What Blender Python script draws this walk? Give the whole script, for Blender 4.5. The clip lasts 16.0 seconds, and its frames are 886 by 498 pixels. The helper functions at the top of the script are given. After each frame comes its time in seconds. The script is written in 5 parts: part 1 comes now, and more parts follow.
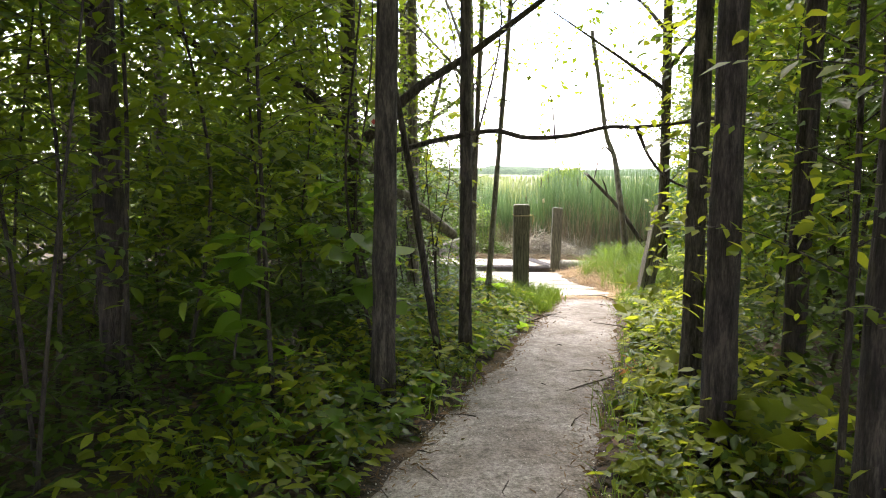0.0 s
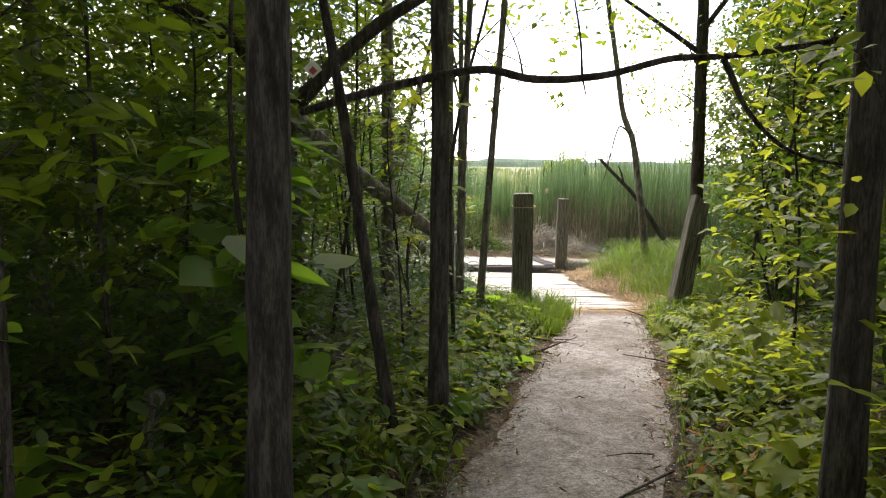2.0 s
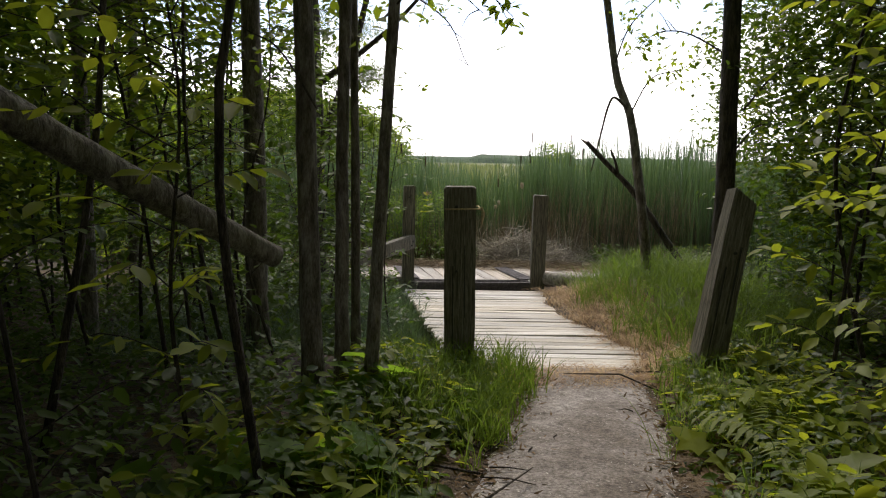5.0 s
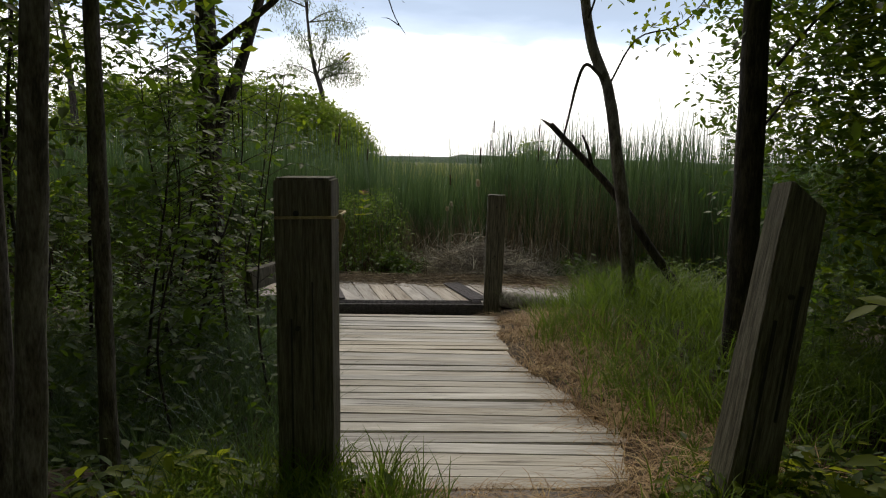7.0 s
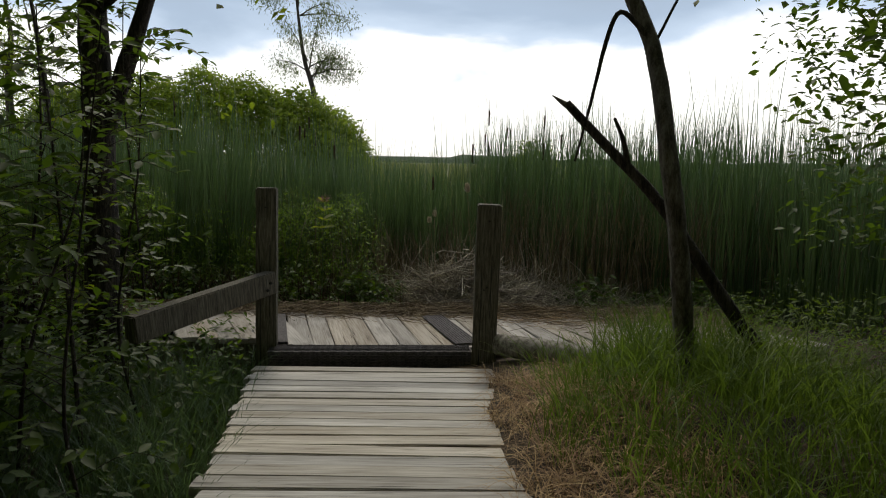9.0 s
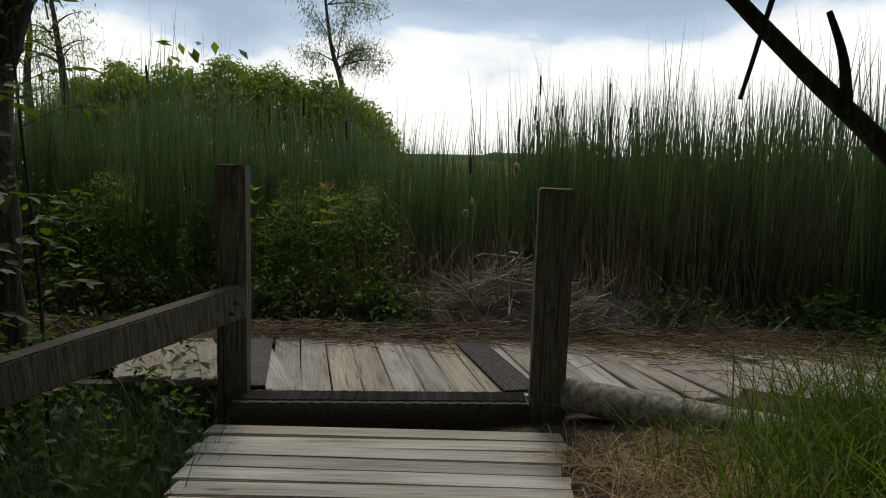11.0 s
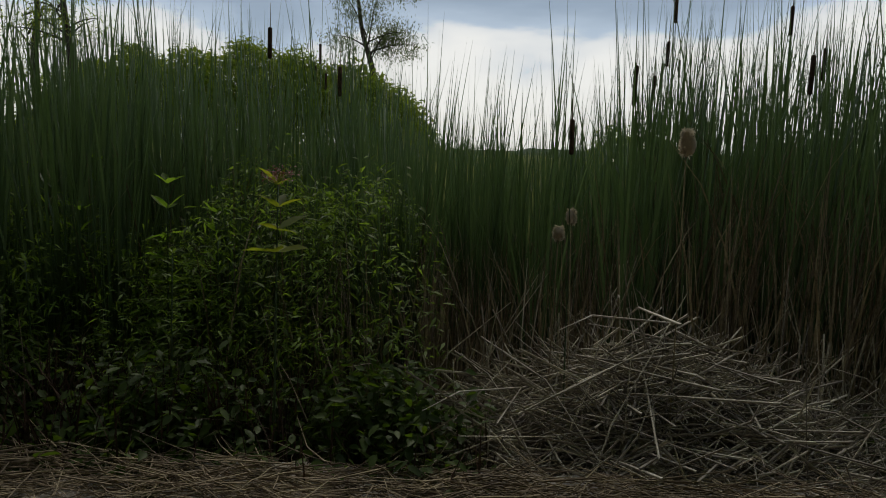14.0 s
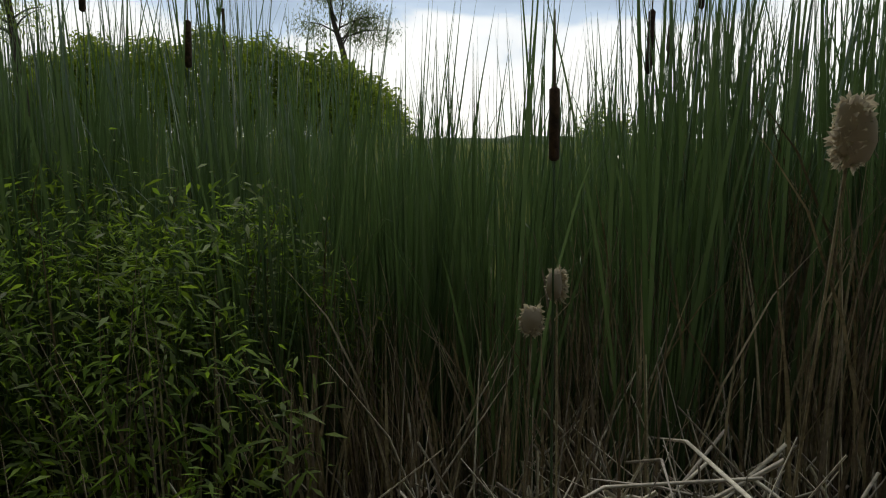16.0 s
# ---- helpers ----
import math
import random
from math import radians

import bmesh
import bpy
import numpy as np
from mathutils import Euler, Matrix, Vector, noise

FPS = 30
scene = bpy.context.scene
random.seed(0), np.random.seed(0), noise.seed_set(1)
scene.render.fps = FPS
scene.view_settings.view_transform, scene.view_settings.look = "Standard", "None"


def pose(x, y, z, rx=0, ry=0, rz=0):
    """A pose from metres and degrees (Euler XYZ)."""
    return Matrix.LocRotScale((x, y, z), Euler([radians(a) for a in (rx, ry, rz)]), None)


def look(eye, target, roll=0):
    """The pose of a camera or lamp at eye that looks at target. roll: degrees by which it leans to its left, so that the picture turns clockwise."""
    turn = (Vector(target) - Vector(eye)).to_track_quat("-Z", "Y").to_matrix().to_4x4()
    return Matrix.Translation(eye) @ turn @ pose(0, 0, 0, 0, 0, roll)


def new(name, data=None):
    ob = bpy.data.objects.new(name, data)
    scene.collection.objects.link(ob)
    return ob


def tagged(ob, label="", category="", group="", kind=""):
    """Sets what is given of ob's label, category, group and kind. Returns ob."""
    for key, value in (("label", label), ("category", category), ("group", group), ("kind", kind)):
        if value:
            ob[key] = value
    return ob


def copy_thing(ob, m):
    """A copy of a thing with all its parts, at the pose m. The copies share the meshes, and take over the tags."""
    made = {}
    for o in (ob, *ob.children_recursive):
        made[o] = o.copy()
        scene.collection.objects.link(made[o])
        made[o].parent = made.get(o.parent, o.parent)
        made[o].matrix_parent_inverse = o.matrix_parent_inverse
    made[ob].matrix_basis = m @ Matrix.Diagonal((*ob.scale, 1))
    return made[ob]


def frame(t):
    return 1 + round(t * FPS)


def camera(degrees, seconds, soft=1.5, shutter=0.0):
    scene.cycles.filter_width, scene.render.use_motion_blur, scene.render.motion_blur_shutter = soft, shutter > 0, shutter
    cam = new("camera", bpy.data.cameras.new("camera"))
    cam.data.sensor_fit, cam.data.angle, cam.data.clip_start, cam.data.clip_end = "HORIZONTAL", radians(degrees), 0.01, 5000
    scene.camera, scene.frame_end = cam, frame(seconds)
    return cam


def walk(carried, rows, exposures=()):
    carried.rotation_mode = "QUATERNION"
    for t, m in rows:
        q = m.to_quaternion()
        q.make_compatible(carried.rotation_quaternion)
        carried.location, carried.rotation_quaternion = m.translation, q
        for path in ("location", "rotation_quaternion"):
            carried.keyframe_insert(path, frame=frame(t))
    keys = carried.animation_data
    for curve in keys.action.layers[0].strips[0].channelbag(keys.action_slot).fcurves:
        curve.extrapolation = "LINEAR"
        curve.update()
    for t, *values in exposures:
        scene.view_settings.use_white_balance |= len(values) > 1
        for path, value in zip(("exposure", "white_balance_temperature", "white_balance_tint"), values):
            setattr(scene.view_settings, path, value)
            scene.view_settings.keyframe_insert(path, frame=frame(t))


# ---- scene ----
cam = camera(62.7, 16.0, 1.1)
PATH = [
    (0, (0.01, -0.664, 1.509), (0.012, 1.325, 1.299), 0.7),
    (0.5, (0.035, -0.23, 1.486), (0.03, 1.758, 1.266), 0.8),
    (1, (0.074, 0.243, 1.455), (0.077, 2.23, 1.229), 1.0),
    (1.5, (0.099, 0.699, 1.428), (0.107, 2.685, 1.2), 0.8),
    (2, (0.178, 1.135, 1.396), (0.184, 3.121, 1.165), 0.9),
    (2.5, (0.244, 1.558, 1.352), (0.25, 3.545, 1.122), 0.7),
    (3, (0.347, 1.988, 1.317), (0.355, 3.974, 1.083), 0.7),
    (3.5, (0.431, 2.426, 1.282), (0.443, 4.412, 1.048), 0.7),
    (4, (0.557, 2.847, 1.247), (0.574, 4.833, 1.013), 0.7),
    (4.5, (0.67, 3.285, 1.244), (0.687, 5.272, 1.013), 0.6),
    (5, (0.792, 3.705, 1.283), (0.82, 5.691, 1.043), 0.9),
    (7.3, (1.364, 5.814, 1.185), (1.45, 7.798, 0.947), 1.1),
    (7.5, (1.398, 5.968, 1.182), (1.482, 7.953, 0.947), 1.0),
    (8, (1.477, 6.446, 1.19), (1.569, 8.43, 0.952), 1.3),
    (10.5, (1.618, 8.74, 1.088), (1.642, 10.726, 0.851), 0.8),
    (11, (1.579, 9.134, 1.015), (1.573, 11.119, 0.77), 1.0),
    (11.5, (1.501, 9.605, 1.0), (1.463, 11.589, 0.753), 1.3),
    (12, (1.497, 10.104, 0.967), (1.422, 12.087, 0.719), 1.2),
    (12.5, (1.494, 10.545, 0.962), (1.392, 12.527, 0.713), 1.0),
    (13, (1.472, 11.004, 0.945), (1.367, 12.985, 0.692), 1.1),
    (13.5, (1.473, 11.467, 0.924), (1.368, 13.448, 0.67), 1.2),
    (14, (1.428, 11.918, 0.896), (1.331, 13.898, 0.637), 1.5),
    (14.5, (1.428, 12.384, 0.876), (1.325, 14.363, 0.607), 1.6),
    (15, (1.397, 12.787, 0.884), (1.287, 14.764, 0.604), 1.8),
    (15.5, (1.445, 13.079, 0.957), (1.342, 15.056, 0.677), 1.8),
    (16, (1.602, 13.354, 0.936), (1.545, 15.332, 0.648), 0.2),
]
walk(cam, [(t, look(eye, target, roll)) for t, eye, target, roll in PATH],
     [(0, 3.1, 6500, 18), (0.8, 2.95, 6500, 18), (1.5, 2.7, 6500, 18), (2.5, 2.3, 6500, 18), (3.5, 1.8, 6500, 18), (4.2, 1.5, 6514, 17.7), (5.0, 1.2, 6570, 16.4), (6.2, 0.6, 6654, 14.5), (7.3, 0.15, 6700, 12), (8.0, 0.05, 6700, 11), (10.5, -0.25, 6640, 8), (11.5, -0.35, 6640, 8), (12.5, -0.6, 6640, 8), (13.5, -0.7, 6640, 8), (14.3, -0.5, 6640, 8), (15.0, -0.15, 6640, 8), (16, -0.25, 6640, 8)])

# ---- world and sun ----
SUN_EL, SUN_AZ = 50.0, -3.0
world = bpy.data.worlds.new("overcast_sky")
scene.world = world
world.use_nodes = True


def link(tree, a, b):
    tree.links.new(a, b)


def node(tree, kind, **values):
    n = tree.nodes.new(kind)
    for key, value in values.items():
        n.inputs[key].default_value = value
    return n


def ramp(tree, source, stops):
    n = tree.nodes.new("ShaderNodeValToRGB")
    while len(n.color_ramp.elements) < len(stops):
        n.color_ramp.elements.new(0.5)
    for e, (p, c) in zip(n.color_ramp.elements, stops):
        e.position, e.color = p, (*c, 1) if len(c) == 3 else c
    link(tree, source, n.inputs["Fac"])
    return n.outputs["Color"]


def maths(tree, op, a, b):
    n = tree.nodes.new("ShaderNodeMath")
    n.operation = op
    for i, v in enumerate((a, b)):
        if isinstance(v, (int, float)):
            n.inputs[i].default_value = v
        else:
            link(tree, v, n.inputs[i])
    return n.outputs[0]


def mixed(tree, fac, a, b, mode="MIX"):
    n = tree.nodes.new("ShaderNodeMix")
    n.data_type, n.blend_type = "RGBA", mode
    for sock, v in ((n.inputs[0], fac), (n.inputs[6], a), (n.inputs[7], b)):
        if isinstance(v, (int, float)):
            sock.default_value = v
        elif isinstance(v, tuple):
            sock.default_value = (*v, 1)
        else:
            link(tree, v, sock)
    return n.outputs[2]


wt = world.node_tree
wt.nodes.clear()
out = wt.nodes.new("ShaderNodeOutputWorld")
bg = node(wt, "ShaderNodeBackground", Strength=0.092)
sky = wt.nodes.new("ShaderNodeTexSky")
sky.sky_type, sky.sun_disc = "NISHITA", False
sky.sun_elevation, sky.sun_rotation = radians(SUN_EL), radians(SUN_AZ)
coord = wt.nodes.new("ShaderNodeTexCoord")
sep = wt.nodes.new("ShaderNodeSeparateXYZ")
link(wt, coord.outputs["Generated"], sep.inputs[0])
# a grey-blue deck of cloud overhead, breaking up into white towards the horizon
deck = wt.nodes.new("ShaderNodeMapping")
deck.inputs["Scale"].default_value = (1.6, 1.0, 4.0)
deck.inputs["Location"].default_value = (0.3, 0.0, 0.35)
link(wt, coord.outputs["Generated"], deck.inputs[0])
billow = node(wt, "ShaderNodeTexNoise", Scale=1.5, Detail=8.0, Roughness=0.5, Distortion=0.3)
link(wt, deck.outputs[0], billow.inputs["Vector"])
high = maths(wt, "MULTIPLY", sep.outputs["Z"], 2.5)
cover = maths(wt, "ADD", maths(wt, "MULTIPLY", billow.outputs["Fac"], 0.75), high)
CLOUD = ramp(wt, maths(wt, "MULTIPLY", cover, 0.5), [(0.0, (15.5, 15.3, 14.8)), (0.365, (14.8, 14.8, 14.7)), (0.39, (12.6, 13.0, 13.5)), (0.408, (7.6, 9.2, 11.4)), (0.46, (5.2, 6.6, 8.6)), (0.62, (3.9, 4.6, 5.6)), (1.0, (3.9, 4.2, 4.8))])
veil = mixed(wt, 0.92, sky.outputs["Color"], CLOUD)
link(wt, veil, bg.inputs["Color"])
link(wt, bg.outputs[0], out.inputs[0])

sun = new("sun", bpy.data.lights.new("sun", "SUN"))
sun.data.energy, sun.data.angle, sun.data.color = 1.6, radians(18), (1.0, 0.94, 0.82)
sun.matrix_world = look((0, 0, 30), Vector((0, 0, 30)) - Vector((math.sin(radians(SUN_AZ)) * math.cos(radians(SUN_EL)), math.cos(radians(SUN_AZ)) * math.cos(radians(SUN_EL)), math.sin(radians(SUN_EL)))))


# ---- materials ----
def surface(name, stops, scale=8.0, rough=0.8, bump=0.3, stretch=(1, 1, 1), detail=8.0, fine=60.0, spread=0.12, island=True, depth=0.02):
    """A matt surface: a colour ramp over stretched noise, tinted piece by piece, with a fine relief."""
    m = bpy.data.materials.new(name)
    m.use_nodes = True
    t = m.node_tree
    b = t.nodes["Principled BSDF"]
    b.inputs["Roughness"].default_value = rough
    tc = t.nodes.new("ShaderNodeTexCoord")
    mp = t.nodes.new("ShaderNodeMapping")
    mp.inputs["Scale"].default_value = stretch
    link(t, tc.outputs["Object"], mp.inputs[0])
    n1 = node(t, "ShaderNodeTexNoise", Scale=scale, Detail=detail, Roughness=0.62)
    n2 = node(t, "ShaderNodeTexNoise", Scale=fine, Detail=4.0, Roughness=0.6)
    link(t, mp.outputs[0], n1.inputs["Vector"])
    link(t, mp.outputs[0], n2.inputs["Vector"])
    stops = [(0.5 + (p - 0.5) * 0.5, c) for p, c in stops]
    both = maths(t, "ADD", maths(t, "MULTIPLY", n1.outputs["Fac"], 0.65), maths(t, "MULTIPLY", n2.outputs["Fac"], 0.35))
    colour = ramp(t, both, stops)
    geo = t.nodes.new("ShaderNodeNewGeometry")
    info = t.nodes.new("ShaderNodeObjectInfo")
    vary = maths(t, "FRACT", maths(t, "ADD", geo.outputs["Random Per Island"], info.outputs["Random"]), 0.0)
    hsv = t.nodes.new("ShaderNodeHueSaturation")
    link(t, colour, hsv.inputs["Color"])
    link(t, maths(t, "ADD", maths(t, "MULTIPLY", vary, 2 * spread), 1.0 - spread), hsv.inputs["Value"])
    link(t, maths(t, "ADD", maths(t, "MULTIPLY", vary, 0.03), 0.485), hsv.inputs["Hue"])
    link(t, hsv.outputs["Color"], b.inputs["Base Color"])
    bp = node(t, "ShaderNodeBump", Strength=bump, Distance=depth)
    link(t, both, bp.inputs["Height"])
    link(t, bp.outputs[0], b.inputs["Normal"])
    return m


def leaf_material(name, dark, light, through_colour, through_share=0.45, rough=0.55, shine=0.22):
    """A thin leaf: each one its own shade of green, light shining through it."""
    m = bpy.data.materials.new(name)
    m.use_nodes = True
    t = m.node_tree
    b = t.nodes["Principled BSDF"]
    b.inputs["Roughness"].default_value = rough
    b.inputs["Specular IOR Level"].default_value = shine
    geo = t.nodes.new("ShaderNodeNewGeometry")
    tc = t.nodes.new("ShaderNodeTexCoord")
    n = node(t, "ShaderNodeTexNoise", Scale=1.3, Detail=3.0)
    link(t, tc.outputs["Object"], n.inputs["Vector"])
    f = node(t, "ShaderNodeTexNoise", Scale=55.0, Detail=3.0)
    link(t, tc.outputs["Object"], f.inputs["Vector"])
    mix = maths(t, "ADD", maths(t, "MULTIPLY", geo.outputs["Random Per Island"], 0.5), maths(t, "MULTIPLY", n.outputs["Fac"], 0.35))
    mix = maths(t, "ADD", mix, maths(t, "MULTIPLY", f.outputs["Fac"], 0.18))
    c = ramp(t, mix, [(0.16, dark), (0.78, light), (1.0, (light[0] * 1.5, light[1] * 1.15, light[2]))])
    link(t, c, b.inputs["Base Color"])
    tr = t.nodes.new("ShaderNodeBsdfTranslucent")
    link(t, mixed(t, mix, (through_colour[0] * 0.6, through_colour[1] * 0.75, through_colour[2] * 0.6), through_colour), tr.inputs["Color"])
    ms = t.nodes.new("ShaderNodeMixShader")
    ms.inputs[0].default_value = through_share
    link(t, b.outputs[0], ms.inputs[1])
    link(t, tr.outputs[0], ms.inputs[2])
    link(t, ms.outputs[0], t.nodes["Material Output"].inputs["Surface"])
    bp = node(t, "ShaderNodeBump", Strength=0.25, Distance=0.004)
    link(t, f.outputs["Fac"], bp.inputs["Height"])
    link(t, bp.outputs[0], b.inputs["Normal"])
    return m


BARK = surface("dark_bark", [(0.3, (0.012, 0.009, 0.007)), (0.5, (0.042, 0.033, 0.026)), (0.7, (0.098, 0.080, 0.064))], scale=7, rough=0.95, bump=1.0, stretch=(6, 6, 1), fine=34, depth=0.03)
GREYBARK = surface("grey_bark", [(0.3, (0.05, 0.042, 0.033)), (0.5, (0.14, 0.122, 0.10)), (0.72, (0.27, 0.25, 0.215))], scale=6, rough=0.92, bump=0.8, stretch=(5, 5, 1.2), fine=40, depth=0.02)
PALEBARK = surface("pale_grey_bark", [(0.3, (0.10, 0.088, 0.07)), (0.5, (0.27, 0.245, 0.21)), (0.72, (0.46, 0.43, 0.38))], scale=7, rough=0.9, bump=0.7, stretch=(4, 4, 1.6), fine=40, depth=0.015)
DEADWOOD = surface("weathered_deadwood", [(0.3, (0.09, 0.075, 0.06)), (0.55, (0.26, 0.22, 0.18)), (0.75, (0.42, 0.38, 0.33))], scale=5, rough=0.9, bump=0.7, stretch=(6, 6, 1), fine=40)
POSTWOOD = surface("weathered_post_timber", [(0.28, (0.045, 0.041, 0.029)), (0.5, (0.125, 0.115, 0.083)), (0.72, (0.23, 0.21, 0.16))], scale=6, rough=0.9, bump=0.55, stretch=(14, 14, 0.9), fine=26, depth=0.012)


def plank_material(name, dark, mid, pale):
    """Weathered sawn board: long grain, fine cracks, knots and a tone of its own for each board."""
    m = bpy.data.materials.new(name)
    m.use_nodes = True
    t = m.node_tree
    b = t.nodes["Principled BSDF"]
    b.inputs["Roughness"].default_value = 0.82
    tc = t.nodes.new("ShaderNodeTexCoord")
    info = t.nodes.new("ShaderNodeObjectInfo")
    shift = t.nodes.new("ShaderNodeVectorMath")
    shift.operation = "ADD"
    link(t, tc.outputs["Object"], shift.inputs[0])
    jump = t.nodes.new("ShaderNodeCombineXYZ")
    link(t, maths(t, "MULTIPLY", info.outputs["Random"], 37.0), jump.inputs[0])
    link(t, maths(t, "MULTIPLY", info.outputs["Random"], 91.0), jump.inputs[2])
    link(t, jump.outputs[0], shift.inputs[1])

    def stretched(scale, vec, detail=6.0, rough_=0.6):
        mp = t.nodes.new("ShaderNodeMapping")
        mp.inputs["Scale"].default_value = vec
        link(t, shift.outputs[0], mp.inputs[0])
        n = node(t, "ShaderNodeTexNoise", Scale=scale, Detail=detail, Roughness=rough_, Distortion=0.4)
        link(t, mp.outputs[0], n.inputs["Vector"])
        return n.outputs["Fac"]

    grain = stretched(7.0, (0.7, 14, 14))
    patch = stretched(2.2, (1.2, 4, 4), 4.0)
    crack = stretched(4.0, (0.9, 16, 16), 3.0, 0.5)
    both = maths(t, "ADD", maths(t, "MULTIPLY", grain, 0.55), maths(t, "MULTIPLY", patch, 0.45))
    c = ramp(t, both, [(0.33, dark), (0.47, mid), (0.62, pale)])
    split = ramp(t, crack, [(0.30, (1, 1, 1)), (0.345, (0, 0, 0))])
    c = mixed(t, maths(t, "MULTIPLY", split, 0.85), c, (dark[0] * 0.22, dark[1] * 0.2, dark[2] * 0.18))
    km = t.nodes.new("ShaderNodeMapping")
    km.inputs["Scale"].default_value = (2.6, 7.0, 0.0)
    link(t, shift.outputs[0], km.inputs[0])
    knot = node(t, "ShaderNodeTexVoronoi", Scale=1.0)
    link(t, km.outputs[0], knot.inputs["Vector"])
    spot = ramp(t, knot.outputs["Distance"], [(0.05, (1, 1, 1)), (0.11, (0, 0, 0))])
    c = mixed(t, maths(t, "MULTIPLY", spot, 0.7), c, (dark[0] * 0.35, dark[1] * 0.3, dark[2] * 0.25))
    hsv = t.nodes.new("ShaderNodeHueSaturation")
    link(t, c, hsv.inputs["Color"])
    link(t, maths(t, "ADD", maths(t, "MULTIPLY", info.outputs["Random"], 0.42), 0.80), hsv.inputs["Value"])
    tone = maths(t, "FRACT", maths(t, "MULTIPLY", info.outputs["Random"], 7.31), 0.0)
    link(t, maths(t, "ADD", maths(t, "MULTIPLY", tone, 0.9), 0.55), hsv.inputs["Saturation"])
    link(t, hsv.outputs["Color"], b.inputs["Base Color"])
    height = maths(t, "SUBTRACT", both, maths(t, "MULTIPLY", split, 0.6))
    bp = node(t, "ShaderNodeBump", Strength=0.6, Distance=0.008)
    link(t, height, bp.inputs["Height"])
    link(t, bp.outputs[0], b.inputs["Normal"])
    return m


def gravel_material():
    """Trodden limestone screenings: fine grit, dusty and damp patches, darker crumbs."""
    m = bpy.data.materials.new("limestone_screenings")
    m.use_nodes = True
    t = m.node_tree
    b = t.nodes["Principled BSDF"]
    b.inputs["Roughness"].default_value = 0.97
    tc = t.nodes.new("ShaderNodeTexCoord")
    n1 = node(t, "ShaderNodeTexNoise", Scale=2.4, Detail=6.0, Roughness=0.6)
    n2 = node(t, "ShaderNodeTexNoise", Scale=75.0, Detail=6.0, Roughness=0.75)
    n3 = node(t, "ShaderNodeTexNoise", Scale=17.0, Detail=8.0, Roughness=0.8)
    vo = node(t, "ShaderNodeTexVoronoi", Scale=80.0)
    for n in (n1, n2, n3, vo):
        link(t, tc.outputs["Object"], n.inputs["Vector"])
    base = ramp(t, n1.outputs["Fac"], [(0.35, (0.165, 0.140, 0.122)), (0.5, (0.255, 0.228, 0.212)), (0.66, (0.33, 0.305, 0.295))])
    grit = ramp(t, n2.outputs["Fac"], [(0.34, (0.42, 0.40, 0.38)), (0.52, (0.95, 0.95, 0.95)), (0.66, (1.35, 1.33, 1.30))])
    c = mixed(t, 1.0, base, grit, "MULTIPLY")
    c = mixed(t, 1.0, c, ramp(t, n3.outputs["Fac"], [(0.34, (0.38, 0.36, 0.34)), (0.48, (0.92, 0.92, 0.92)), (0.66, (1.4, 1.4, 1.4))]), "MULTIPLY")
    crumb = ramp(t, vo.outputs["Color"], [(0.80, (0, 0, 0)), (0.86, (1, 1, 1))])
    c = mixed(t, maths(t, "MULTIPLY", crumb, 0.55), c, (0.10, 0.085, 0.07))
    link(t, c, b.inputs["Base Color"])
    bp = node(t, "ShaderNodeBump", Strength=0.55, Distance=0.005)
    link(t, maths(t, "ADD", n2.outputs["Fac"], vo.outputs["Distance"]), bp.inputs["Height"])
    link(t, bp.outputs[0], b.inputs["Normal"])
    return m


BOARDWOOD = plank_material("pale_weathered_deck_board", (0.23, 0.205, 0.17), (0.42, 0.39, 0.345), (0.62, 0.59, 0.54))
PLATFORMWOOD = plank_material("tan_weathered_platform_board", (0.19, 0.16, 0.13), (0.37, 0.325, 0.275), (0.54, 0.50, 0.445))
GRAVEL = gravel_material()
STONE = surface("pale_gravel_stone", [(0.3, (0.24, 0.22, 0.20)), (0.7, (0.56, 0.53, 0.49))], scale=30, rough=0.9, bump=0.3, spread=0.3)
SOIL = surface("leaf_litter_soil", [(0.3, (0.022, 0.017, 0.011)), (0.5, (0.065, 0.048, 0.03)), (0.72, (0.15, 0.11, 0.065))], scale=2.5, rough=1.0, bump=1.0, fine=45, detail=12, depth=0.06)
STRAW = surface("dry_straw", [(0.3, (0.13, 0.098, 0.062)), (0.7, (0.40, 0.32, 0.215))], scale=5, rough=0.85, bump=0.2, spread=0.35)
REDSTRAW = surface("rusty_dead_grass", [(0.3, (0.24, 0.145, 0.07)), (0.7, (0.52, 0.36, 0.20))], scale=4, rough=0.9, bump=0.2, spread=0.3)
DEADREED = surface("bleached_dead_reed", [(0.3, (0.26, 0.225, 0.175)), (0.7, (0.72, 0.66, 0.56))], scale=5, rough=0.8, bump=0.2, spread=0.45)
MAT = surface("black_antislip_mat", [(0.3, (0.042, 0.037, 0.041)), (0.7, (0.12, 0.108, 0.114))], scale=40, rough=0.8, bump=0.5, spread=0.05)
TWINE = surface("pale_twine", [(0.3, (0.40, 0.30, 0.15)), (0.7, (0.60, 0.50, 0.30))], scale=90, rough=0.8, spread=0.05)
DARKMETAL = surface("bolt_hole_dark", [(0.3, (0.01, 0.01, 0.009)), (0.7, (0.03, 0.028, 0.025))], scale=50, rough=0.7)
SPIKE = surface("brown_cattail_spike", [(0.3, (0.035, 0.02, 0.012)), (0.7, (0.10, 0.055, 0.03))], scale=60, rough=0.95, bump=0.5, spread=0.2)
PINK = surface("dusty_pink_florets", [(0.3, (0.36, 0.13, 0.16)), (0.7, (0.62, 0.32, 0.36))], scale=40, rough=0.9, spread=0.25)
